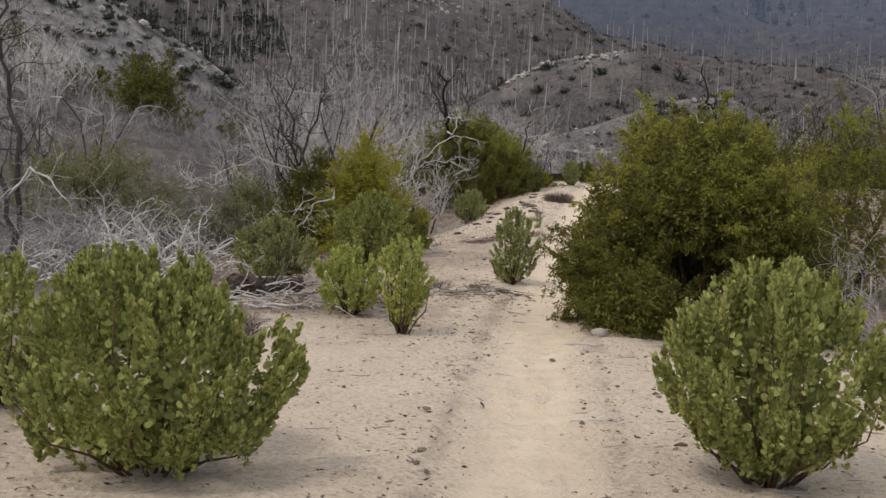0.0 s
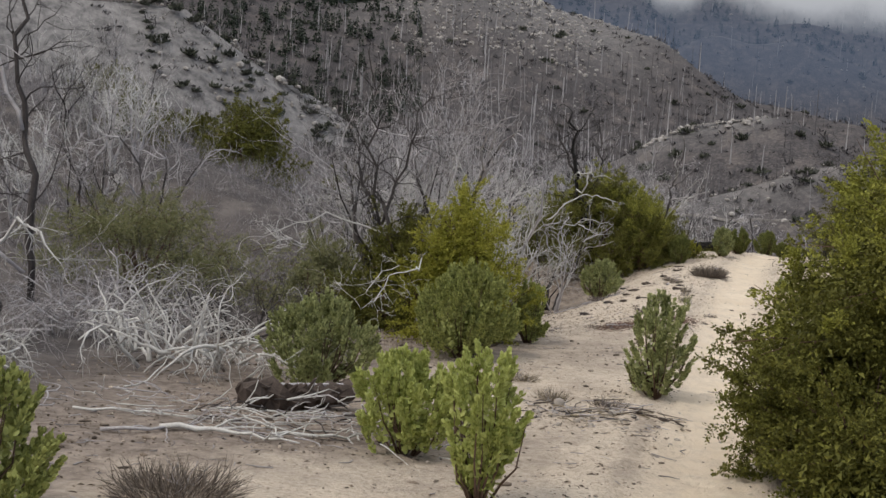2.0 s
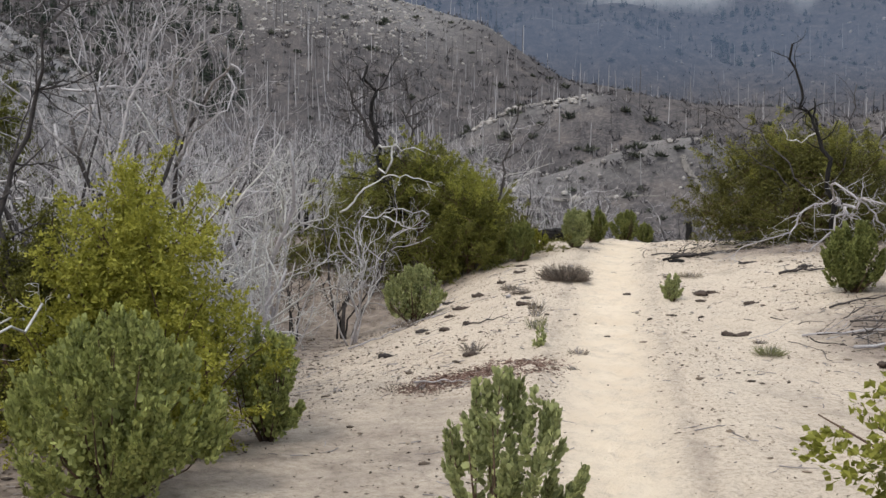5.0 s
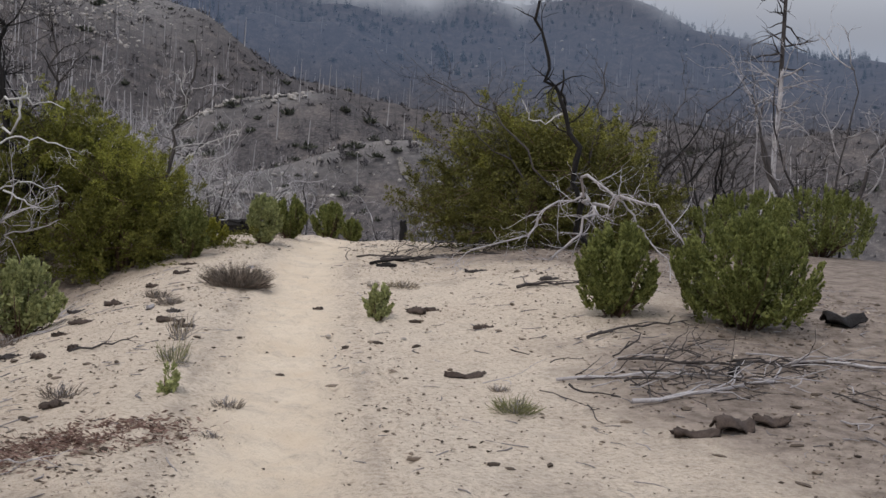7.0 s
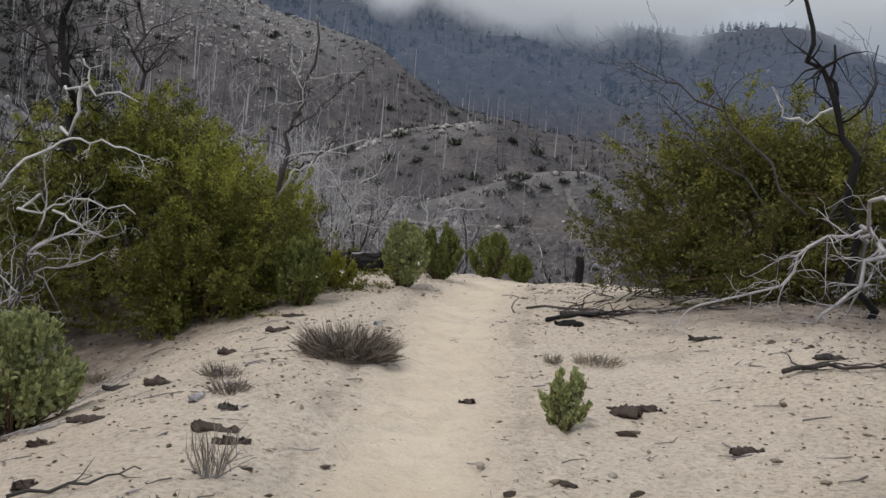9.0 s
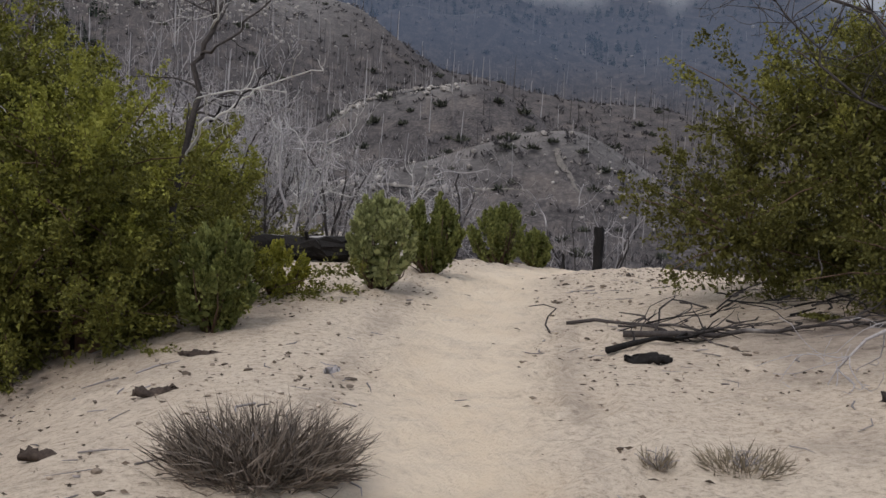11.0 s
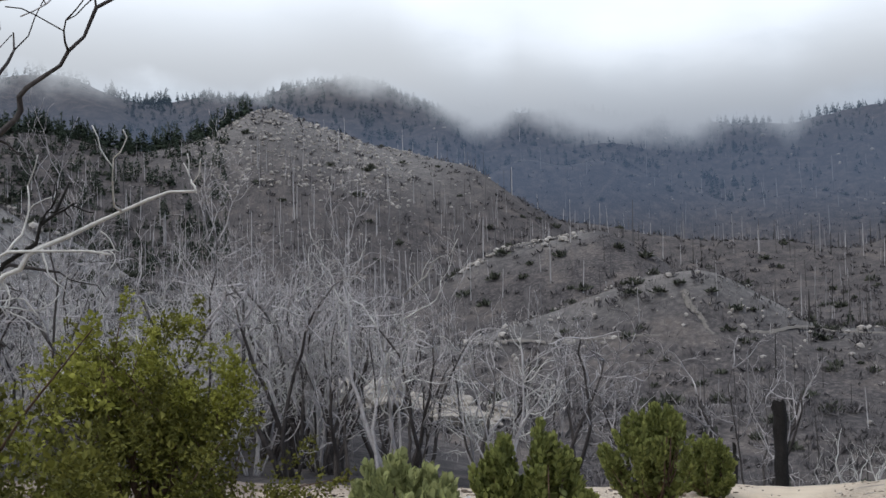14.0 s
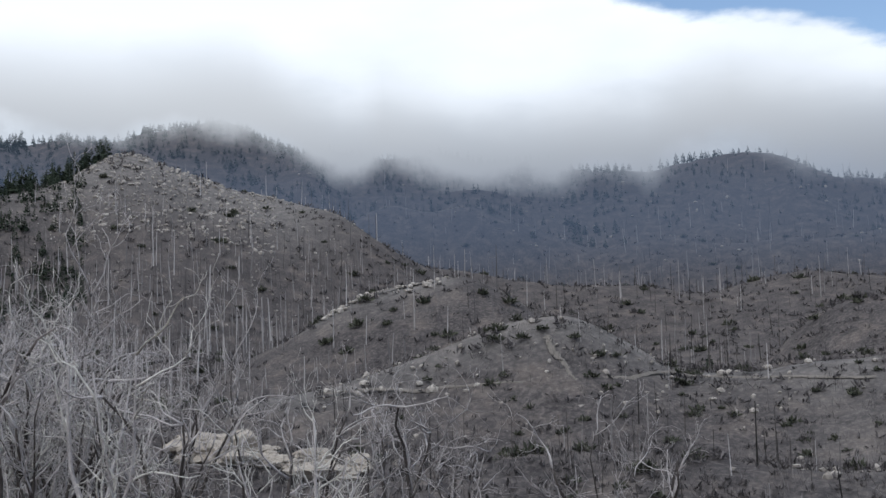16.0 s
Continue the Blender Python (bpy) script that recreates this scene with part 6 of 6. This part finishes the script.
def pines(name, regions, label, seed, singles=()):
    rng = np.random.default_rng(seed)
    V, F, at = [], [], 0
    sets = [polar(rng, n, a0, a1, r0, r1)[:2] + (rng.uniform(h0, h1, n),) for n, a0, a1, r0, r1, h0, h1 in regions]
    if singles:
        sx, sy, sh = (np.array(q, float) for q in zip(*singles))
        sets.append((sx, sy, sh))
    for x, y, h in sets:
        n, per = len(x), 46
        z = land(x, y)
        s = rng.uniform(0.08, 1, (n, per))
        wide = (1 - s ** 1.3) * 0.2 + 0.025
        a = rng.uniform(0, 6.283, (n, per))
        c = np.stack([x[:, None] + np.cos(a) * wide * h[:, None] * 0.3, y[:, None] + np.sin(a) * wide * h[:, None] * 0.3, z[:, None] + s * h[:, None] * 0.97], -1)
        d = np.stack([np.cos(a), np.sin(a), rng.normal(-0.1, 0.25, (n, per))], -1)
        L = (h[:, None] * wide * rng.uniform(0.7, 1.25, (n, per))).ravel()
        v, f = leaves(c.reshape(-1, 3), d.reshape(-1, 3), L, L * 0.75, rng)
        V.append(v)
        F.append(f + at)
        at += len(v)
        t = np.stack([np.stack([x + dx * h * 0.014, y + dy * h * 0.014, z + q * h], 1) for q in (-0.05, 0.9) for dx, dy in ((-1, -1), (1, -1), (0, 1))], 1).reshape(-1, 3)
        i = at + np.arange(n)[:, None] * 6
        V.append(t)
        F += [np.concatenate([i + j, i + (j + 1) % 3, i + (j + 1) % 3 + 3, i + j + 3], 1) for j in range(3)]
        at += len(t)
    stuff(name, np.concatenate(V), np.concatenate(F), M_PINE, label, "pine trees")


pines("ridge_pines", ((190, -30, -14.4, 690, 714, 9, 16), (600, -30, -15.5, 540, 700, 5, 10), (130, -30, -18, 1150, 1290, 10, 18), (150, 10, 26, 1215, 1260, 6, 13), (260, 9, 26, 1000, 1220, 4, 8), (1500, -20, 9, 960, 1250, 4, 10), (140, -13, -5, 1225, 1262, 6, 11)),
      "dark green pines along the ridges", 508)


def lone_pine(x, y, h, label, seed):
    rng, pr = np.random.default_rng(seed), random.Random(seed)
    ob = thing("pine_tree", on_land(x, y, 0.1), label, "tree")
    t = Soup()
    t.tube([(0, 0, h * i / 5) for i in range(6)], [h * 0.018 * (1 - 0.8 * i / 5) for i in range(6)], 6)
    part("trunk", t.mesh("trunk", M_SNAGDARK), ob)
    n = 420
    s = rng.uniform(0.12, 1, n)
    wide = ((1 - s) * 0.24 + 0.03) * (0.75 + 0.25 * np.sin(s * 40))
    a = rng.uniform(0, 6.283, n)
    c = np.stack([np.cos(a) * wide * h * 0.45, np.sin(a) * wide * h * 0.45, s * h], 1)
    d = np.stack([np.cos(a), np.sin(a), rng.normal(-0.05, 0.3, n)], 1)
    L = h * wide * rng.uniform(0.5, 1.1, n)
    v, f = leaves(c, d, L, L * 0.45, rng)
    part("crown", mesh_of("crown", v, f, M_PINE), ob)


for x, y, h, label in ((81, 404, 7.0, "lone dark pine on the burnt slope"), (13.3, 112, 3.2, "small scorched pine in the valley"), (21.5, 115, 3.4, "small scorched pine in the valley"), (-2.0, 60.5, 2.2, "small dull pine below boulders"), (6.0, 82, 2.8, "small dark pine in the valley"), (17, 96, 2.6, "small dark pine in the valley"), (1.6, 58, 1.9, "small dull pine below boulders"), (27, 104, 3.0, "small scorched pine in the valley")):
    lone_pine(x, y, h, label, int(x * 7 + y))


def hill_track(line, width, label):
    """A pale dirt track cut along the hillside."""
    pts = []
    for (a0, r0), (a1, r1) in zip(line, line[1:]):
        for j in range(12):
            t = j / 12
            a, r = radians(a0 + (a1 - a0) * t), r0 + (r1 - r0) * t
            pts.append((VIEW[0] + r * math.sin(a), VIEW[1] + r * math.cos(a)))
    v, f = [], []
    rng = random.Random(77)
    for i, (x, y) in enumerate(pts):
        x1, y1 = pts[min(i + 1, len(pts) - 1)]
        x0, y0 = pts[max(i - 1, 0)]
        dx, dy = x1 - x0, y1 - y0
        ln = math.hypot(dx, dy)
        for j in (-1, -0.33, 0.33, 1):
            w = width * j * rng.uniform(0.35, 1.15)
            px, py = x - dy / ln * w, y + dx / ln * w
            v.append((px, py, float(land(px, py)) + 0.16 - 0.12 * (abs(j) == 1)))
    for i in range(len(pts) - 1):
        for j in range(3):
            a = i * 4 + j
            f.append((a, a + 1, a + 5, a + 4))
    tagged(new("hill_track", mesh_of("hill_track", v, f, M_TRACK, True)), label, "track", kind="structure")


hill_track(((-5.3, 184), (-0.8, 177), (4.4, 173), (6.6, 173), (8.9, 177), (10.9, 186), (13.3, 183), (16.2, 181), (19.5, 179)), 0.35, "narrow pale dirt track across the hillside")
hill_track(((6.4, 172.5), (6.1, 174), (5.9, 176), (5.3, 179), (5.1, 182)), 0.55, "short pale dirt track climbing the hill")
hill_track(((-3.0, 897), (-1.57, 896), (1.8, 896), (2.6, 897)), 1.6, "pale road cut across the far mountain")
hill_track(((-5.2, 327), (-3.4, 326), (-1.6, 327), (-0.2, 328)), 0.8, "pale worn track along the ridge")


# ---- sand litter ----
def strewn(n, seed, spread=1.0):
    rng = np.random.default_rng(seed)
    x, y = rng.uniform(-6.5, 5.0, n), rng.uniform(3.0, 38.0, n)
    d = np.abs(x - path_x(y))
    heavy = 0.25 + 0.35 * np.exp(-((d - 0.65) / 0.35) ** 2) + 0.5 * smooth(1.2, 4, d) + 0.55 * np.exp(-((y - 16) / 1.5) ** 2) * (d < 2.5) + 0.4 * np.exp(-((y - 24.5) / 2) ** 2 - ((x + 2.2) / 1.3) ** 2) + 0.5 * np.exp(-((y - 24) / 1.2) ** 2 - ((x - 2) / 1.0) ** 2) + 0.9 * np.exp(-((y - 22.3) / 0.7) ** 2 - ((x + 1.9) / 0.6) ** 2) + 0.6 * np.exp(-((y - 13.8) / 1.2) ** 2 - ((x + 3.8) / 1.4) ** 2)
    patch = 0.55 + 0.45 * np.sin(x * 2.1 + 1.3 * np.sin(y * 0.9)) * np.sin(y * 1.7 + np.sin(x * 1.3))
    keep = rng.uniform(0, 1, n) < heavy * patch * np.where(d < 0.3, 0.08, 1.0)
    return rng, x[keep], y[keep]


def pebbles():
    rng, x, y = strewn(24000, 601)
    n = len(x)
    bm = bmesh.new()
    bmesh.ops.create_icosphere(bm, subdivisions=1, radius=1)
    base = np.array([v.co for v in bm.verts])[:42]
    tri = np.array([[v.index for v in f.verts] for f in bm.faces])
    bm.free()
    size = 0.004 + 0.015 * rng.uniform(0, 1, n) ** 3
    v = base[None] * (1 + rng.normal(0, 0.12, (n, len(base), 1))) * (size[:, None] * rng.uniform(0.6, 1.2, (n, 3)) * np.array([1, 1, 0.7]))[:, None]
    v += np.stack([x, y, land(x, y) + size * 0.2], 1)[:, None]
    f = (tri[None] + (np.arange(n) * len(base))[:, None, None]).reshape(-1, 3)
    stuff("pebbles", v.reshape(-1, 3), f, M_PEBBLE, "small pebbles strewn over the sand", "pebbles")


def litter():
    rng, x, y = strewn(110000, 602)
    n = len(x)
    c = np.stack([x, y, land(x, y) + 0.006], 1)
    a = rng.uniform(0, 6.283, n)
    d = np.stack([np.cos(a), np.sin(a), rng.normal(0.05, 0.12, n)], 1)
    v, f = leaves(c, d, rng.uniform(0.01, 0.05, n), rng.uniform(0.005, 0.018, n), rng, 0.3)
    stuff("leaf_litter", v, f, M_LITTER, "dry brown leaf litter scattered on the sand", "litter")
    rng, x, y = strewn(12500, 603)
    pr = random.Random(604)
    soup = Soup()
    for px, py in zip(x, y):
        t = pr.uniform(0, 6.283)
        ln = pr.uniform(0.05, 0.26) * pr.uniform(0.5, 1)
        dx, dy = math.cos(t) * ln, math.sin(t) * ln
        bend = pr.uniform(-0.25, 0.25)
        pts = [(px, py), (px + dx * 0.5 - dy * bend, py + dy * 0.5 + dx * bend), (px + dx, py + dy)]
        r = pr.uniform(0.002, 0.0055)
        soup.tube([(u, w, float(land(u, w)) + r + 0.002) for u, w in pts], [r, r * 0.9, r * 0.5], 4, cap=False)
    tagged(new("twig_litter", soup.mesh("twig_litter", M_TWIG)), "thin dry twigs scattered on the sand", "litter", kind="stuff")


def chips():
    """Crumbled bark and charcoal, in drifts."""
    rng, x, y = strewn(13000, 605)
    n = len(x)
    bm = bmesh.new()
    bmesh.ops.create_icosphere(bm, subdivisions=1, radius=1)
    base = np.array([v.co for v in bm.verts])
    tri = np.array([[v.index for v in f.verts] for f in bm.faces])
    bm.free()
    size = 0.008 + 0.026 * rng.uniform(0, 1, n) ** 2.5
    turn = rng.uniform(0, 6.283, n)
    v = base[None] * (1 + rng.normal(0, 0.2, (n, len(base), 1))) * (size[:, None] * rng.uniform(0.5, 1.3, (n, 3)) * np.array([1.5, 0.7, 0.5]))[:, None]
    c, s = np.cos(turn)[:, None], np.sin(turn)[:, None]
    v = np.stack([v[..., 0] * c - v[..., 1] * s, v[..., 0] * s + v[..., 1] * c, v[..., 2]], -1) + np.stack([x, y, land(x, y) + size * 0.2], 1)[:, None]
    f = (tri[None] + (np.arange(n) * len(base))[:, None, None]).reshape(-1, 3)
    stuff("bark_chips", v.reshape(-1, 3), f, M_LITTER, "dark crumbled bark and charcoal on the sand", "litter")


def red_patch():
    """A drift of reddish dry needles on the sand."""
    rng = np.random.default_rng(606)
    n = 2600
    u = rng.uniform(-1, 1, n)
    x, y = -1.75 + u * 0.55 + rng.normal(0, 0.12, n), 22.35 + u * 0.32 + rng.normal(0, 0.16, n)
    a = rng.uniform(0, 6.283, n)
    d = np.stack([np.cos(a), np.sin(a), rng.normal(0.15, 0.2, n)], 1)
    v, f = leaves(np.stack([x, y, land(x, y) + 0.006], 1), d, rng.uniform(0.02, 0.07, n), rng.uniform(0.004, 0.014, n), rng, 0.3)
    stuff("red_litter", v, f, M_REDLITTER, "reddish dry needles drifted on the sand", "litter")


pebbles()
litter()
chips()
red_patch()
